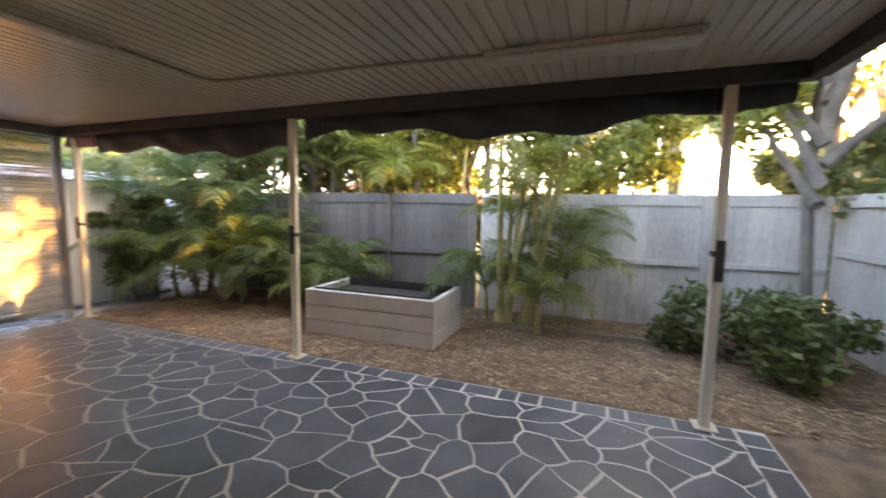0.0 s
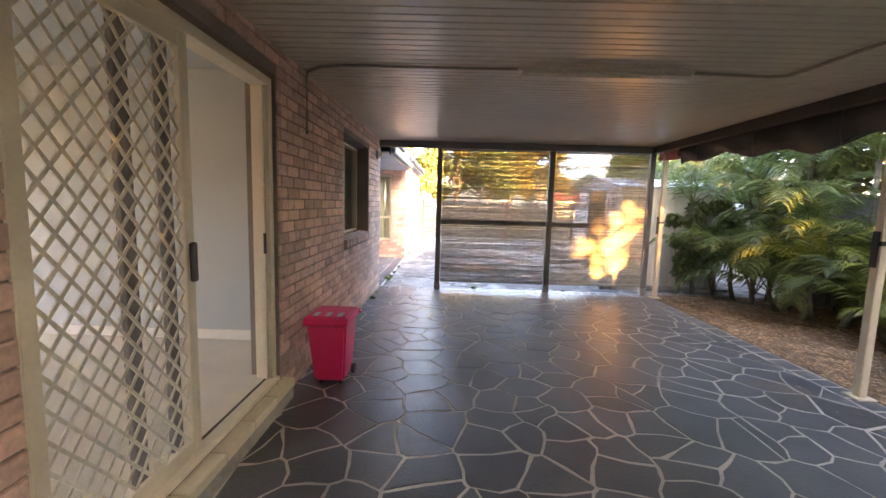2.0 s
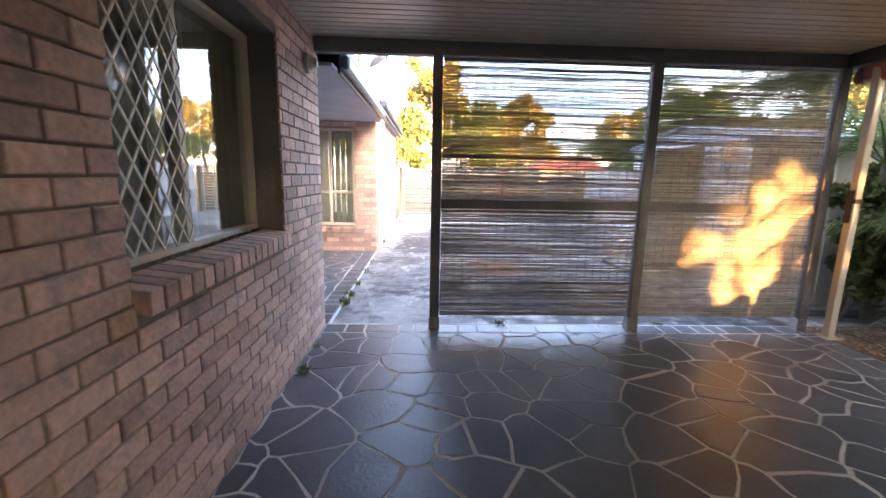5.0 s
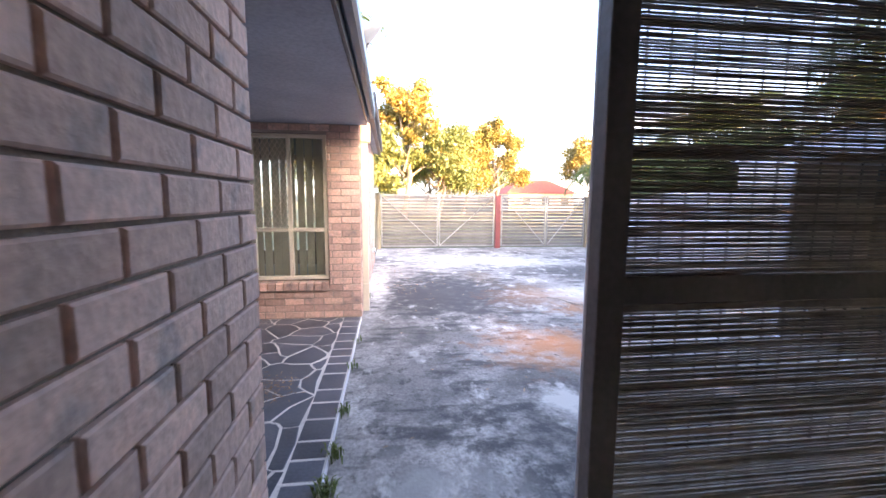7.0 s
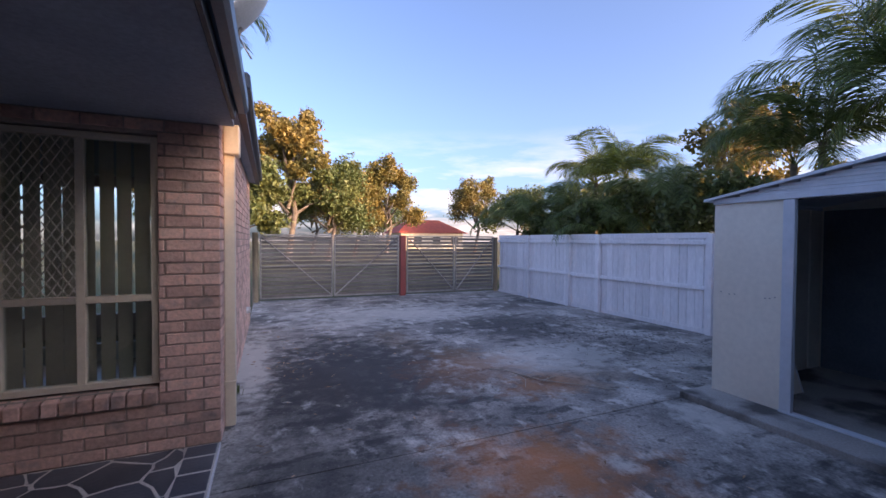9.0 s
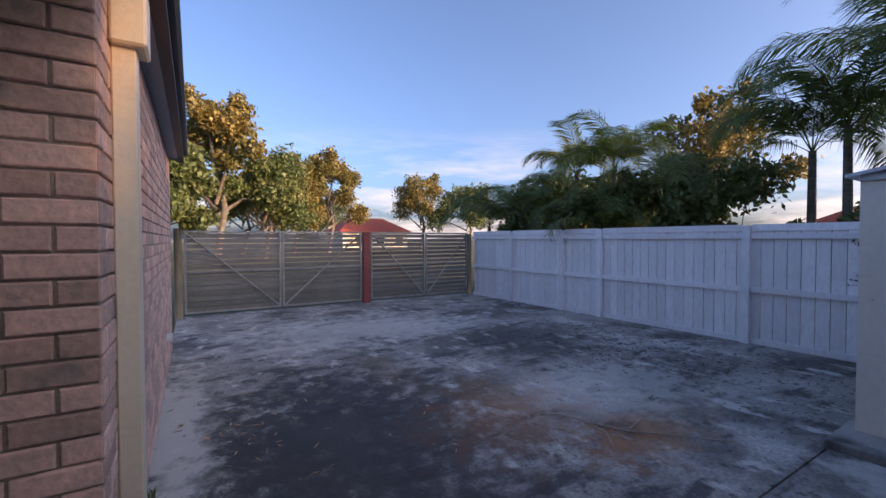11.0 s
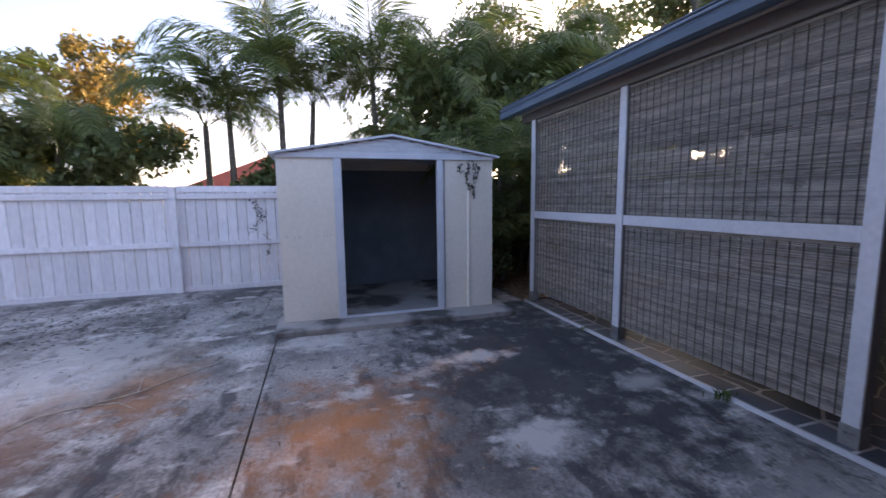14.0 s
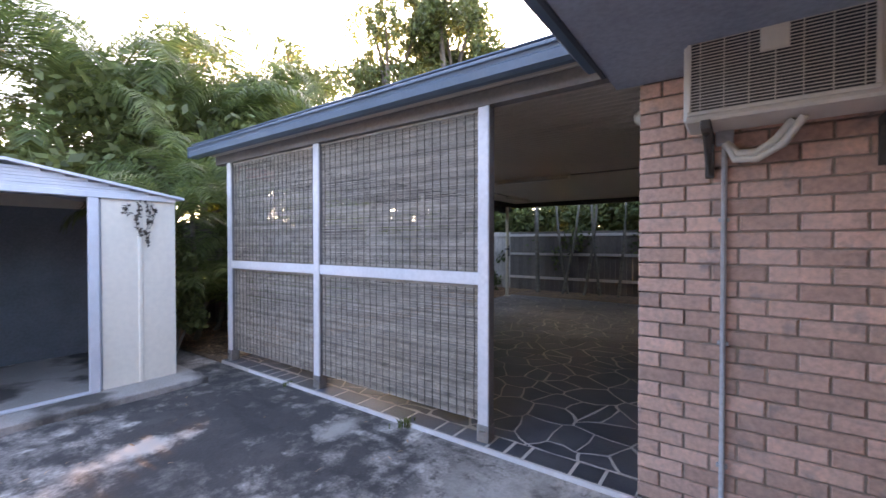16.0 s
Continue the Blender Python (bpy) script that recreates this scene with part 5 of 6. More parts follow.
# golden cane clump by the planter
for k in range(8):
    a = k * 0.7
    palm(7.0 + 0.22 * math.cos(a * 3), -5.95 + 0.25 * math.sin(a * 2), 1.2 + 0.29 * k, 4 if k % 4 == 0 else 3, 0.62,
         "golden cane palm stem with yellow-green fronds", (rng.uniform(-0.5, 0.2), rng.uniform(-0.8, 0.0)), 0.048, M_CANE, rot=rng.uniform(0, 6), group="golden cane clump")
for x, y, h, c, s in ((7.15, -5.5, 0.5, 4, 0.75), (6.8, -6.3, 0.4, 3, 0.6), (7.2, -6.6, 0.7, 3, 0.7)):
    palm(x, y, h, c, s, "young cane palm with arching green fronds", (-0.1, 0), 0.035, M_CANE, rot=x * 7, group="golden cane clump")
for x, y, h, c, s in ((9.2, -4.2, 2.9, 3, 1.2), (8.6, -2.6, 2.5, 3, 1.1), (11.6, -5.2, 3.4, 2, 1.2), (8.5, -3.3, 2.0, 3, 1.0), (12.4, -7.2, 3.4, 2, 1.2), (12.2, -9.2, 3.3, 3, 1.3)):
    palm(x, y, h, c, s, "yellow-green palm over the garden fence", (rng.uniform(-0.3, 0.3), rng.uniform(-0.3, 0.3)), 0.05, M_CANE, rot=rng.uniform(0, 6), group="palms over the garden fence")
palm(-1.3, 8.2, 5.0, 2, 0.8, "palm with yellowing fronds above the roof", (0.4, 0), rot=1.0, group="palm above the roof")


def leaf_cloud(seed, blobs, count, size, mat, name="crown"):
    """Small leaf faces gathered on uneven clumps."""
    r = np.random.RandomState(seed)
    c = np.array([b[:3] for b in blobs])
    rad = np.array([b[3] for b in blobs])
    pick = r.choice(len(blobs), count, p=rad ** 2 / (rad ** 2).sum())
    d = r.normal(size=(count, 3))
    d /= np.linalg.norm(d, axis=1)[:, None]
    lump = 0.75 + 0.35 * np.sin(d[:, 0] * 5 + pick) * np.sin(d[:, 1] * 6 + pick * 2) + 0.15 * r.normal(size=count)
    pos = c[pick] + d * (rad[pick] * lump * r.uniform(0.6, 1.0, count) ** 0.5)[:, None] * np.array((1, 1, 0.85))
    a = r.normal(size=(count, 3))
    a /= np.linalg.norm(a, axis=1)[:, None]
    b = np.cross(a, r.normal(size=(count, 3)))
    b /= np.linalg.norm(b, axis=1)[:, None]
    s = size * r.uniform(0.6, 1.3, count)[:, None]
    quad = np.stack([pos - a * s, pos + b * s * 0.5, pos + a * s, pos - b * s * 0.5], 1).reshape(-1, 3)
    me = bpy.data.meshes.new(name)
    me.from_pydata(quad.tolist(), [], np.arange(count * 4).reshape(-1, 4).tolist())
    me.materials.append(mat)
    return me


def tree(x, y, h, w, seed, mat, label, leaves=5000, size=0.18, group="far trees", girth=0.026):
    t = thing("tree", label, "tree", (x, y, -0.05), group)
    r = random.Random(seed)
    blobs, bm = [], bmesh.new()
    add_tube(bm, [(x, y, -0.1), (x + 0.1 * w, y, h * 0.3), (x, y + 0.1, h * 0.6)], girth * h, 8, girth * 0.5 * h)
    for k in range(9):
        a = k * 2.4 + r.uniform(-0.4, 0.4)
        z = h * (0.42 + 0.5 * k / 9)
        rr = w * r.uniform(0.25, 0.6) * (1.15 - 0.6 * k / 9)
        e = (x + rr * math.cos(a), y + rr * math.sin(a), z + 0.1 * h * r.uniform(-0.3, 0.6))
        add_tube(bm, [(x, y, z * 0.62), ((x + e[0]) / 2, (y + e[1]) / 2, z * 0.85), e], 0.012 * h, 5, 0.003 * h)
        blobs.append((*e, w * r.uniform(0.2, 0.34)))
        blobs.append((e[0] + r.uniform(-0.3, 0.3) * w, e[1] + r.uniform(-0.3, 0.3) * w, e[2] + r.uniform(0, 0.1) * h, w * r.uniform(0.1, 0.2)))
    part("trunk", bm, M_BARK, t, smooth=True)
    part("crown", leaf_cloud(seed, blobs, leaves, size, mat), mat, t)


for i, (x, y, h, w, mat) in enumerate(((1.6, 32, 11.5, 4.6, M_LEAF_O), (4.5, 33, 8.0, 5, M_LEAF), (8.0, 41, 8.6, 6, M_LEAF_O), (11.8, 43, 10.0, 5.0, M_LEAF_O),
                                       (27, 52, 10.5, 6, M_LEAF_O), (-1.5, 27, 6.5, 4, M_LEAF), (-6, 34, 9, 6, M_LEAF_O), (19, 75, 8, 8, M_LEAF), (32, 48, 9, 7, M_LEAF),
                                       (5, 52, 9, 7, M_LEAF_O))):
    tree(x, y, h, w, 40 + i, mat, "large street tree with sunlit orange-green foliage", 11000, 0.17)
# Trees past y -6 here are added to keep low sun off the house.
for i, (x, y, h, w, mat) in enumerate(((15.5, 9.5, 6.8, 3.2, M_LEAF_O), (12.5, -1.5, 6.5, 4, M_LEAF), (13, -11.8, 14, 4.6, M_LEAF), (10.4, -14, 14, 4.4, M_LEAF), (15.8, -9.2, 11.5, 4.6, M_LEAF), (18.6, -6.5, 11.5, 4.6, M_LEAF), (14, 15, 4.5, 4, M_LEAF),
                                       (9.0, -1.0, 4.8, 3.0, M_LEAF), (8.5, -12.8, 5.2, 3.6, M_LEAF), (5.5, -12.4, 5.2, 3.8, M_LEAF), (2.5, -12.4, 5.0, 3.8, M_LEAF), (-0.5, -12.6, 5.0, 3.6, M_LEAF), (10.8, 10.5, 3.2, 3, M_LEAF))):
    tree(x, y, h, w, 70 + i, mat, "leafy tree behind the fence, some added as sun screens", 7000, 0.11, "garden trees")


tree(7.3, -9.35, 6.6, 3.0, 95, M_LEAF_Y, "slender garden tree with yellow-green leaves", 9000, 0.075, "garden trees", 0.013)
for i, (x, y, h, w) in enumerate(((11.0, -4.0, 5.0, 3.2), (11.5, -7.2, 4.4, 2.6), (10.6, -1.4, 5.2, 3.0))):
    tree(x, y, h, w, 110 + i, M_LEAF_Y, "leafy yellow-green tree behind the garden fence", 8000, 0.09, "garden trees")


for i, (x, y, lx, h) in enumerate(((4.5, -9.3, 0.1, 4.2), (3.75, -9.35, -0.5, 3.8), (3.6, -9.4, 0.45, 4.0), (3.1, -9.3, -0.35, 3.6), (2.7, -9.45, 0.3, 3.9), (2.2, -9.4, -0.2, 3.8))):
    palm(x, y, h, 4, 0.9, "slim dark-stemmed palm by the end fence", (lx, -0.1), 0.075 if i == 0 else 0.045, rot=i * 1.3, group="palms by the end fence")


def bush(x, y, h, w, seed, mat, label, count, size, z=0.0):
    t = thing("bush", label, "bush", (x, y, z), "bushes")
    r = random.Random(seed)
    blobs = [(x + r.uniform(-0.5, 0.5) * w, y + r.uniform(-0.5, 0.5) * w, z + h * r.uniform(0.2, 0.75), w * r.uniform(0.2, 0.36)) for _ in range(8)]
    bm = bmesh.new()
    for b in blobs:
        add_tube(bm, [(x, y, z - 0.03), ((x + b[0]) / 2, (y + b[1]) / 2, z + b[2] * 0.5), b[:3]], 0.015, 5, 0.004)
    part("stems", bm, M_BARK, t)
    part("leaves", leaf_cloud(seed, blobs, count, size, mat), mat, t)


# Added trees: dense ones block the low sun, the thin one dapples it.
tree(14.4, -12.4, 11.8, 3.0, 121, M_LEAF, "tall leafy tree added beyond the fence to block sun", 8000, 0.10, "garden trees", 0.012)
tree(10.6, -13.2, 15.0, 3.8, 122, M_LEAF, "tall leafy tree added beyond the fence to block sun", 14000, 0.11, "garden trees", 0.010)
tree(12.9, -12.6, 6.4, 2.8, 123, M_LEAF_Y, "thin yellow-green tree added to dapple the sun", 1050, 0.08, "garden trees", 0.012)
tree(11.8, -14.6, 15.5, 3.6, 124, M_LEAF, "tall leafy tree added beyond the fence to block sun", 14000, 0.11, "garden trees", 0.010)
for k, (x, y, h, w) in enumerate(((5.6, 0.3, 1.9, 0.55), (6.2, 0.2, 2.2, 0.7), (6.9, 0.15, 2.3, 0.8), (7.1, -0.5, 1.6, 0.7))):
    bush(x, y, h, w, 150 + k, M_LEAF, "dark green shrub between the shed and the screen", 4500, 0.06)
bush(6.5, -8.4, 0.75, 1.2, 5, M_LEAF, "low ferny green bush in the mulch", 5000, 0.05)
bush(6.9, -9.1, 0.8, 1.0, 6, M_LEAF, "low ferny green bush in the mulch", 3500, 0.05)
for k in range(9):
    bush(8.6 + 0.3 * (k % 2), 0.5 + k * 1.35, (2.2 if k < 4 else 3.3) + 0.3 * (k % 3), 1.7, 20 + k, M_LEAF, "dark green shrub behind the white fence", 5500, 0.075)
# Hedge added to stop low sun reaching the house wall and floor.
for k in range(7):
    bush(0.2 + k * 1.35, -11.0, 4.2, 2.2, 80 + k, M_LEAF, "dense green hedge shrub added as a sun block", 6000, 0.09)
for k in range(5):
    bush(9.6, -10.0 + k * 1.7, 2.1, 1.7, 90 + k, M_LEAF, "clipped green hedge shrub behind the garden fence", 3500, 0.08)
# Added shrubs: they block low sun and bright sky gaps behind the blinds.
for k, (x, y, h, w) in enumerate(((9.6, -13.8, 7.0, 2.7), (10.3, -15.2, 7.5, 2.6), (8.4, -14.4, 7.0, 2.8), (14.6, -12.1, 4.2, 2.2), (10.2, -12.3, 3.3, 1.6), (17.0, -14.6, 5.0, 3.0), (12.0, -15.5, 10.0, 2.6), (12.1, -14.6, 5.8, 1.7), (12.4, -12.0, 3.4, 1.7))):
    bush(x, y, h, w, 130 + k, M_LEAF, "tall dense green shrub added to block sun and sky", 9000, 0.10)
for k in (3,):
    bush(8.7, -9.0 + k * 2.4, 1.9, 1.5, 60 + k, M_LEAF, "dark green shrub behind the garden fence", 3000, 0.07)


# far houses
def house(x, y, w, d, h, label):
    t = thing("house", label, "house", (x, y, 0), "far houses")
    wall = box("wall", M_FRAME, x - w / 2, x + w / 2, y - d / 2, y + d / 2, -0.1, h, t)
    for k in range(3):
        wx = x - w / 2 + w * (0.2 + 0.3 * k)
        wd = box("window", M_BLACK, wx, wx + w * 0.12, y - d / 2 - 0.04, y - d / 2 - 0.005, h * 0.35, h * 0.8, t)
    bm = bmesh.new()
    e = 0.6
    vs = [bm.verts.new(c) for c in ((x - w / 2 - e, y - d / 2 - e, h), (x + w / 2 + e, y - d / 2 - e, h), (x + w / 2 + e, y + d / 2 + e, h), (x - w / 2 - e, y + d / 2 + e, h),
                                    (x - w / 4, y, h + d * 0.27), (x + w / 4, y, h + d * 0.27))]
    for f in ((0, 1, 5, 4), (1, 2, 5), (2, 3, 4, 5), (3, 0, 4), (3, 2, 1, 0)):
        bm.faces.new([vs[i] for i in f])
    part("roof", bm, M_ROOFTILE, t, "red tiled hip roof")


house(23, 62, 10, 8, 2.6, "distant house with a bright red tiled roof")
house(27, 4.5, 9, 9, 1.9, "neighbouring house with an orange-red tiled roof")


# ---- bricks, paving and litter ----
brick_meshes = {}


def brick_geo(L):
    e, D = 0.005, 0.0145
    outer = [(0, 0), (L, 0), (L, 0.076), (0, 0.076)]
    inner = [(e, e), (L - e, e), (L - e, 0.076 - e), (e, 0.076 - e)]
    vs = [(u, 0, z) for u, z in outer] + [(u, D - 0.004, z) for u, z in outer] + [(u, D, z) for u, z in inner]
    fs = [(8, 9, 10, 11)]
    for k in range(4):
        n = (k + 1) % 4
        fs += [(k, n, n + 4, k + 4), (k + 4, n + 4, n + 8, k + 8)]
    return vs, fs


def brick_mesh(L):
    key = round(L, 3)
    if key not in brick_meshes:
        vs, fs = brick_geo(L)
        me = bpy.data.meshes.new("brick")
        me.from_pydata(vs, [], fs)
        me.materials.append(M_BRICK)
        brick_meshes[key] = me
    return brick_meshes[key]


def bricks(wall, origin, u_dir, n_dir, length, z0, z1, holes, near=(0, 0), seed=0):
    """Stretcher-bond bricks on a wall; those between near[0] and near[1] along it are single parts."""
    rng = random.Random(seed)
    o, u, n = Vector(origin), Vector(u_dir), Vector(n_dir)
    rot = Matrix((u, n, Vector((0, 0, 1)))).transposed().to_4x4()
    V, F, made = [], [], 0
    k, z = 0, z0
    while z < z1 - 0.03:
        a = -0.12 * (k % 2)
        while a < length:
            spans = [(max(a, 0), min(a + 0.228, length))]
            for h in holes:
                if z + 0.076 > h[2] + 0.004 and z < h[3] - 0.004:
                    cut = []
                    for p, q in spans:
                        if q <= h[0] or p >= h[1]:
                            cut.append((p, q))
                        else:
                            cut += [(p, h[0]), (h[1], q)] if p < h[0] and q > h[1] else [(p, h[0])] if p < h[0] else [(h[1], q)] if q > h[1] else []
                    spans = cut
            for p, q in spans:
                if q - p < 0.03:
                    continue
                m = Matrix.Translation(o + u * p + Vector((0, 0, z)) + n * rng.uniform(-0.0015, 0.0015)) @ rot
                if near[0] <= p and q <= near[1] and made < 300:
                    ob = new("brick", brick_mesh(q - p))
                    ob.parent = wall
                    ob.matrix_basis = m
                    made += 1
                else:
                    vs, fs = brick_geo(q - p)
                    b = len(V)
                    V += [tuple(m @ Vector(v)) for v in vs]
                    F += [tuple(i + b for i in f) for f in fs]
            a += 0.24
        z += 0.086
        k += 1
    if V:
        me = bpy.data.meshes.new("bricks")
        me.from_pydata(V, [], F)
        tagged(part("bricks", me, M_BRICK_J, wall), kind="stuff")


Y = (0, 1, 0)
bricks(wall_w, (-0.012, -10.2, 0), Y, (1, 0, 0), 10.2, 0.004, 2.62,
       [(DOOR[0] + 10.2, DOOR[1] + 10.2, DOOR[2] - 0.2, DOOR[3]), (WINDOW[0] + 10.2, WINDOW[1] + 10.2, WINDOW[2] - 0.09, WINDOW[3])], (7.6, 10.2), 1)
bricks(wall_ac, (0.0, -0.012, 0), (-1, 0, 0), (0, 1, 0), 1.52, 0.004, 2.41, [], (0, 1.3), 2)
bricks(wall_side, (-1.532, 0.0, 0), Y, (1, 0, 0), 4.0, 0.004, 2.41, [(SIDEWIN[0], SIDEWIN[1], SIDEWIN[2] - 0.08, SIDEWIN[3])], (2.6, 4.0), 3)
bricks(wall_pw, (0.03, 4.012, 0), (-1, 0, 0), (0, -1, 0), 1.55, 0.004, 2.41, [(0.395, 1.33, 0.38, PWIN[3])], (0, 1.5), 4)
bricks(wall_n, (0.018, 4.0, 0), Y, (1, 0, 0), 5.0, 0.004, 2.60, [], (0, 2.2), 5)


def sill_bricks(wall, axis, face, u0, u1, z, depth, out, tilt=0.02):
    n = int((u1 - u0) / 0.086)
    step = (u1 - u0) / n
    for k in range(n):
        a, b = u0 + k * step + 0.0065, u0 + (k + 1) * step - 0.0065
        bm = bmesh.new()
        d0, d1 = sorted((face + out * 0.045, face - out * depth))
        if axis == "x":
            add_box(bm, d0, d1, a, b, z - 0.09, z, 0.004)
        else:
            add_box(bm, a, b, d0, d1, z - 0.09, z, 0.004)
        for v in bm.verts:
            q = v.co.x if axis == "x" else v.co.y
            v.co.z -= tilt * (1 if abs(q - (face + out * 0.045)) < 0.03 else 0)
        part("sill_brick", bm, M_BRICK, wall)


sill_bricks(wall_w, "x", 0.0, WINDOW[0] + 0.003, WINDOW[1] - 0.003, 1.095, 0.14, 1)
sill_bricks(wall_side, "x", -1.52, SIDEWIN[0] + 0.003, SIDEWIN[1] - 0.003, 1.43, 0.09, 1)
sill_bricks(wall_pw, "y", 4.0, PWIN[0], PWIN[1], 0.475, 0.06, -1)


def clip(poly, p, n):
    """The part of a polygon on the side of the line through p that n points away from."""
    out = []
    for i in range(len(poly)):
        a, b = poly[i], poly[(i + 1) % len(poly)]
        da, db = (a[0] - p[0]) * n[0] + (a[1] - p[1]) * n[1], (b[0] - p[0]) * n[0] + (b[1] - p[1]) * n[1]
        if da <= 0:
            out.append(a)
        if (da < 0 < db) or (db < 0 < da):
            t = da / (da - db)
            out.append((a[0] + (b[0] - a[0]) * t, a[1] + (b[1] - a[1]) * t))
    return out


def inset(poly, d):
    res = poly
    n = len(poly)
    for i in range(n):
        a, b = poly[i], poly[(i + 1) % n]
        L = math.hypot(b[0] - a[0], b[1] - a[1])
        if L < 1e-6:
            continue
        nx, ny = (b[1] - a[1]) / L, -(b[0] - a[0]) / L
        res = clip(res, (a[0] - nx * d, a[1] - ny * d), (nx, ny))
        if len(res) < 3:
            return []
    return res


def wobble(poly, on):
    """Edges halved and bent, so that joints wander as hand-laid ones do."""
    if not on:
        return poly
    out = []
    for i in range(len(poly)):
        a, b = poly[i], poly[(i + 1) % len(poly)]
        for x, y in (a, ((a[0] + b[0]) / 2, (a[1] + b[1]) / 2)):
            dx = 0.013 * math.sin(19 * y + 3 * math.sin(7 * x)) + 0.007 * math.sin(41 * y + 23 * x)
            dy = 0.013 * math.sin(21 * x + 3 * math.sin(8 * y)) + 0.007 * math.sin(37 * x - 29 * y)
            out.append((x + dx, y + dy))
    return out


def stone_geo(poly, z=0.0, bent=True):
    top = inset(poly, 0.004)
    if len(top) < 3:
        return [], []
    if len(top) == len(poly):
        top = wobble(top, bent)
    poly = wobble(poly, bent)
    n = len(poly)
    if len(top) != n:
        vs = [(x, y, z - 0.012) for x, y in poly] + [(x, y, z) for x, y in poly]
        return vs, [tuple(range(n, 2 * n))] + [(i, (i + 1) % n, n + (i + 1) % n, n + i) for i in range(n)]
    vs = [(x, y, z - 0.012) for x, y in poly] + [(x, y, z - 0.003) for x, y in poly] + [(x, y, z) for x, y in top]
    fs = [tuple(range(2 * n, 3 * n))]
    for i in range(n):
        j = (i + 1) % n
        fs += [(i, j, n + j, n + i), (n + i, n + j, 2 * n + j, 2 * n + i)]
    return vs, fs


def crazy_paving(slab, x0, x1, y0, y1, cell, seed, near, borders=()):
    r = random.Random(seed)
    sites = []
    nx, ny = max(1, int((x1 - x0) / cell)), max(1, int((y1 - y0) / cell))
    for i in range(-1, nx + 1):
        for j in range(-1, ny + 1):
            sites.append((x0 + (i + 0.5 + 0.35 * (j % 2) + r.uniform(-0.62, 0.62)) * (x1 - x0) / nx, y0 + (j + 0.5 + r.uniform(-0.62, 0.62)) * (y1 - y0) / ny))
    polys, bends = [], {}
    for s in sites:
        poly = [(x0, y0), (x1, y0), (x1, y1), (x0, y1)]
        for q in sites:
            dx, dy = q[0] - s[0], q[1] - s[1]
            L = math.hypot(dx, dy)
            if 0 < L < cell * 4 and poly:
                poly = clip(poly, ((s[0] + q[0]) / 2, (s[1] + q[1]) / 2), (dx / L, dy / L))
        if len(poly) >= 3:
            poly = inset(poly, 0.005 + r.uniform(0, 0.006))
            if len(poly) >= 3:
                polys.append(poly)
                bends[id(poly)] = True
    for bx0, bx1, by0, by1, along in borders:
        p = bx0 if along == "x" else by0
        e = bx1 if along == "x" else by1
        while p < e - 0.05:
            w = min(r.uniform(0.14, 0.34), e - p)
            c = (p, p + w, by0, by1) if along == "x" else (bx0, bx1, p, p + w)
            polys.append(inset([(c[0], c[2]), (c[1], c[2]), (c[1], c[3]), (c[0], c[3])], 0.010))
            p += w
    V, F, made = [], [], 0
    polys.sort(key=lambda q: abs(sum(p[0] for p in q) / len(q) - near[0]) + abs(sum(p[1] for p in q) / len(q) - near[1]))
    for poly in polys:
        vs, fs = stone_geo(poly, r.uniform(-0.0015, 0.001), id(poly) in bends)
        if not fs:
            continue
        if made < 300:
            me = bpy.data.meshes.new("stone")
            me.from_pydata(vs, [], fs)
            part("stone", me, M_STONE, slab)
            made += 1
        else:
            b = len(V)
            V += vs
            F += [tuple(i + b for i in f) for f in fs]
    if V:
        me = bpy.data.meshes.new("stones")
        me.from_pydata(V, [], F)
        tagged(part("stones", me, M_STONE_J, slab), kind="stuff")


patio = bpy.data.objects["patio_slab"]
crazy_paving(patio, 0.0, 4.66, -8.0, -0.17, 0.295, 8, (1.4, -3.5),
             [(0.0, 4.86, -0.17, 0.04, "x"), (4.66, 4.86, -8.0, -0.17, "y"), (0.0, 4.86, -8.2, -8.0, "x")])
crazy_paving(bpy.data.objects["porch_slab"], -1.5, -0.2, 0.02, 4.0, 0.30, 9, (-0.5, 2.5), [(-0.2, 0.02, 0.02, 4.0, "y")])


def litter(name, label, count, x0, x1, y0, y1, z, size, seed, mat, dense=None):
    r = np.random.RandomState(seed)
    x, y = r.uniform(x0, x1, count), r.uniform(y0, y1, count)
    if dense:
        x = np.clip(r.normal(dense[0], dense[2], count), x0, x1)
        y = np.clip(r.normal(dense[1], dense[3], count), y0, y1)
    a, L, w = r.uniform(0, 6.28, count), size * r.uniform(0.5, 1.5, count), size * r.uniform(0.12, 0.3, count)
    lift = r.uniform(0.001, size * 0.35, count)
    dx, dy = np.cos(a), np.sin(a)
    zc = z + r.uniform(0.001, 0.012, count)
    quad = np.stack([np.stack([x - dx * L, y - dy * L, zc], 1), np.stack([x + dy * w, y - dx * w, zc + lift], 1),
                     np.stack([x + dx * L, y + dy * L, zc + lift * 0.6], 1), np.stack([x - dy * w, y + dx * w, zc + lift * 0.4], 1)], 1).reshape(-1, 3)
    me = bpy.data.meshes.new(name)
    me.from_pydata(quad.tolist(), [], np.arange(count * 4).reshape(-1, 4).tolist())
    tagged(part(name, me, mat), label, "leaves", "", "stuff")


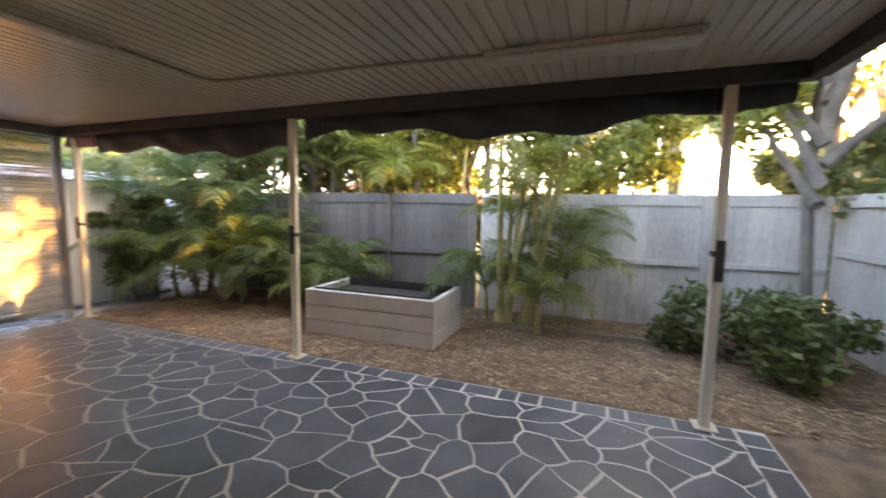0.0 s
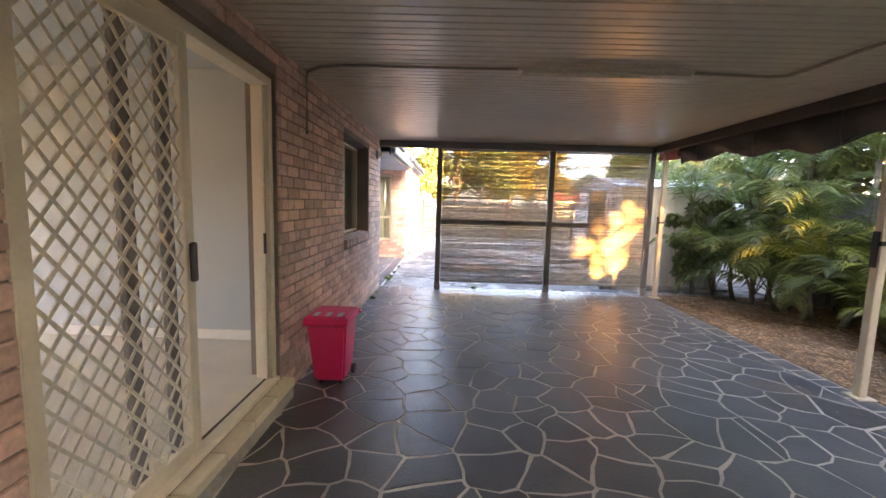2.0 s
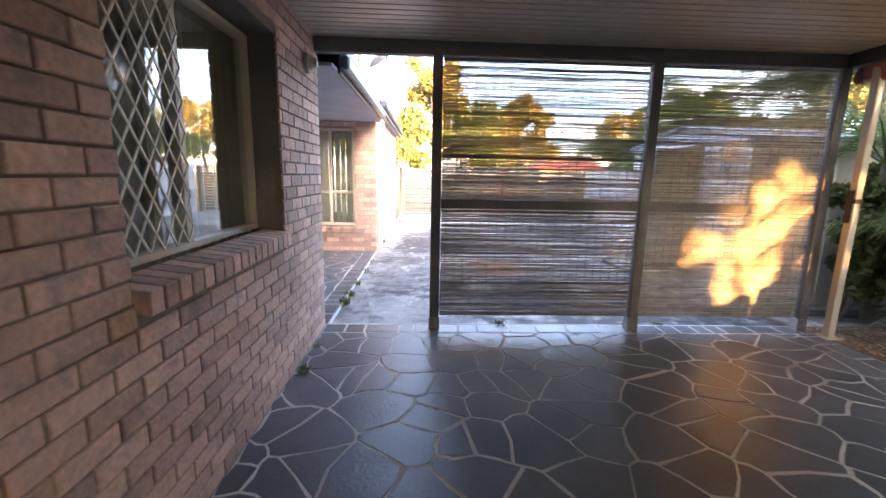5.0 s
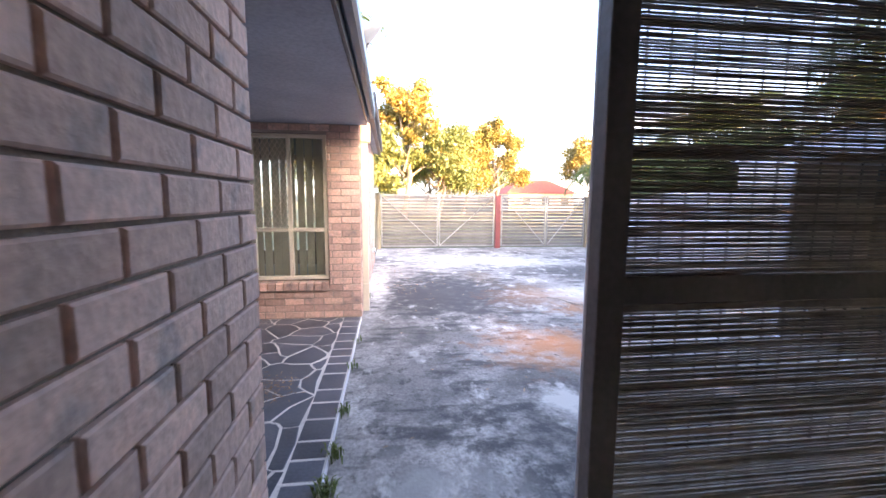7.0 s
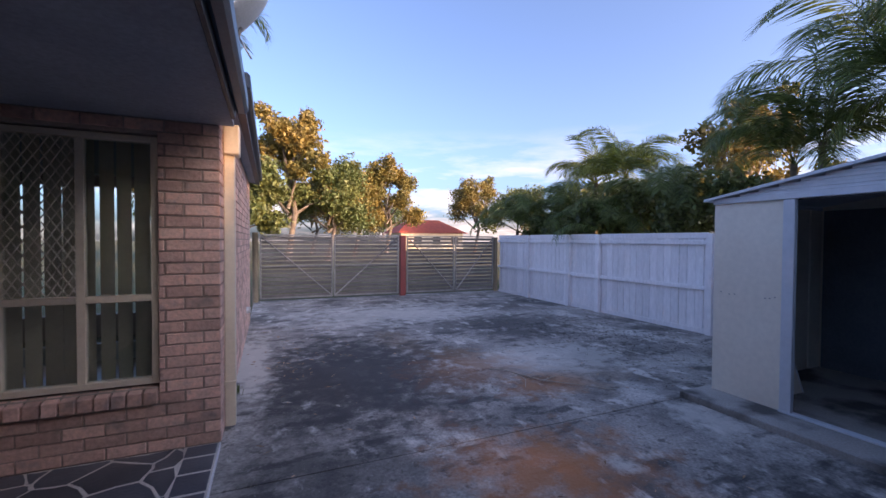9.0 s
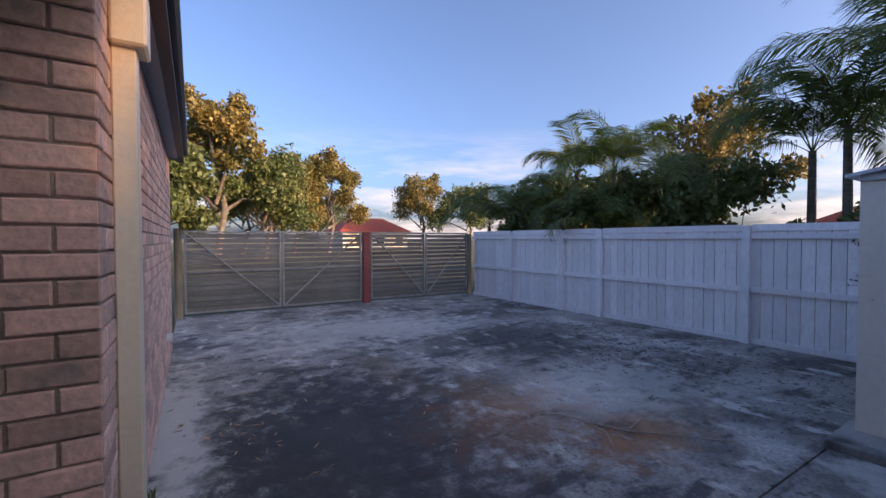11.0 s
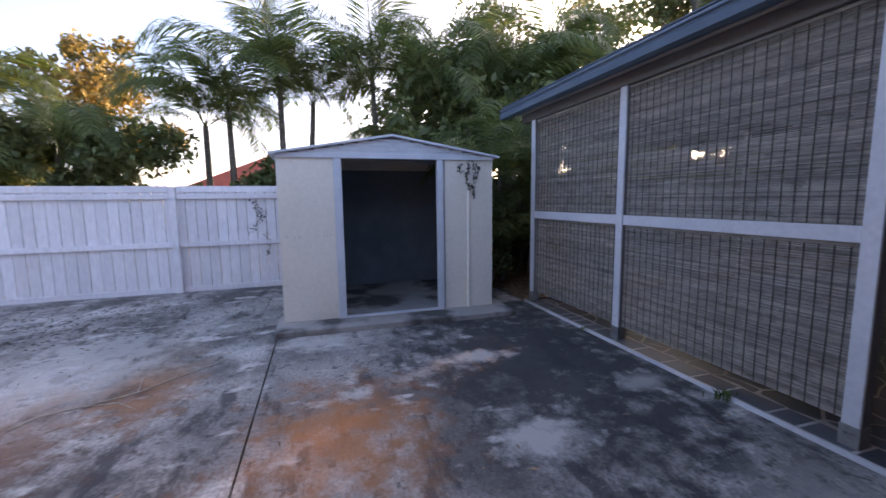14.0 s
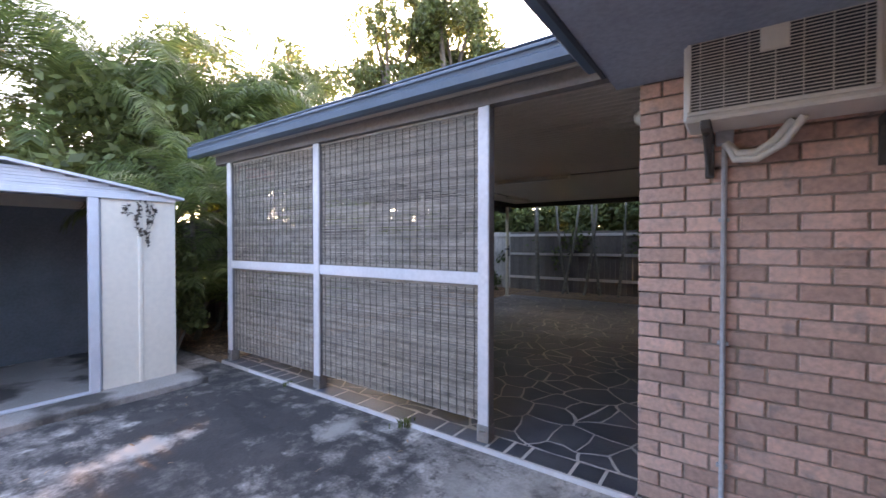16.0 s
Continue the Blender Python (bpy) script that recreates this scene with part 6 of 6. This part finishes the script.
litter("leaf_litter", "dry brown leaves covering the mulch bed", 26000, 4.9, 7.75, -9.7, 0.0, -0.008, 0.035, 1, M_LITTER)
litter("fallen_leaves", "dry leaves blown onto the patio edge", 160, 4.3, 4.86, -8.2, -0.1, 0.002, 0.02, 2, M_LITTER)
litter("drive_leaves", "dark dead leaves scattered on the driveway", 1500, 3.4, 7.1, 3.6, 9.5, -0.03, 0.028, 3, M_LITTER_DARK, (5.7, 5.9, 0.8, 1.1))
litter("drive_leaves", "brown dead leaves scattered on the driveway", 260, 0.3, 7.1, 0.2, 11.5, -0.03, 0.028, 8, M_LITTER)
litter("bark_scraps", "pale scraps of bark on the concrete", 26, 0.3, 3.0, 3.6, 8.0, -0.03, 0.05, 9, M_SLAB)
litter("drive_leaves", "dry leaves by the house wall on the concrete", 90, 0.1, 1.5, 4.0, 8.0, -0.03, 0.035, 4, M_LITTER, (0.7, 6.2, 0.35, 0.7))
litter("porch_leaves", "small pile of dead leaves on the porch", 160, -0.9, -0.2, 1.6, 2.4, 0.001, 0.02, 5, M_LITTER, (-0.55, 2.0, 0.1, 0.14))


def weeds(x, y, seed, n, h, label="small green weed tuft in a paving joint"):
    w = thing("weed_tuft", label, "weed", (x, y, 0), "weeds")
    r = random.Random(seed)
    bm = bmesh.new()
    for _ in range(n):
        a, L = r.uniform(0, math.tau), h * r.uniform(0.5, 1.2)
        ox, oy = r.gauss(0, 0.025), r.gauss(0, 0.035)
        tip = (x + ox + math.cos(a) * L * 0.7, y + oy + math.sin(a) * L * 0.7, L * 0.7)
        q = Vector((-math.sin(a), math.cos(a), 0)) * 0.006
        p, m = Vector((x + ox, y + oy, -0.03)), Vector((x + ox + math.cos(a) * L * 0.3, y + oy + math.sin(a) * L * 0.3, L * 0.6))
        vs = [bm.verts.new(v) for v in (p - q * 0.5, p + q * 0.5, m + q, m - q, Vector(tip))]
        bm.faces.new(vs[:4])
        bm.faces.new((vs[3], vs[2], vs[4]))
    part("blades", bm, M_FROND, w)


for i, (x, y, n, h) in enumerate(((0.06, -0.95, 40, 0.05), (0.05, -0.5, 18, 0.03), (0.05, 0.75, 70, 0.07), (0.06, 1.1, 40, 0.05), (0.05, 1.6, 30, 0.04), (0.04, 2.4, 20, 0.04),
                                  (1.75, 0.08, 40, 0.05), (3.4, 0.075, 16, 0.03), (0.05, 5.1, 40, 0.06), (0.05, 3.1, 14, 0.03))):
    weeds(x, y, i, n, h)
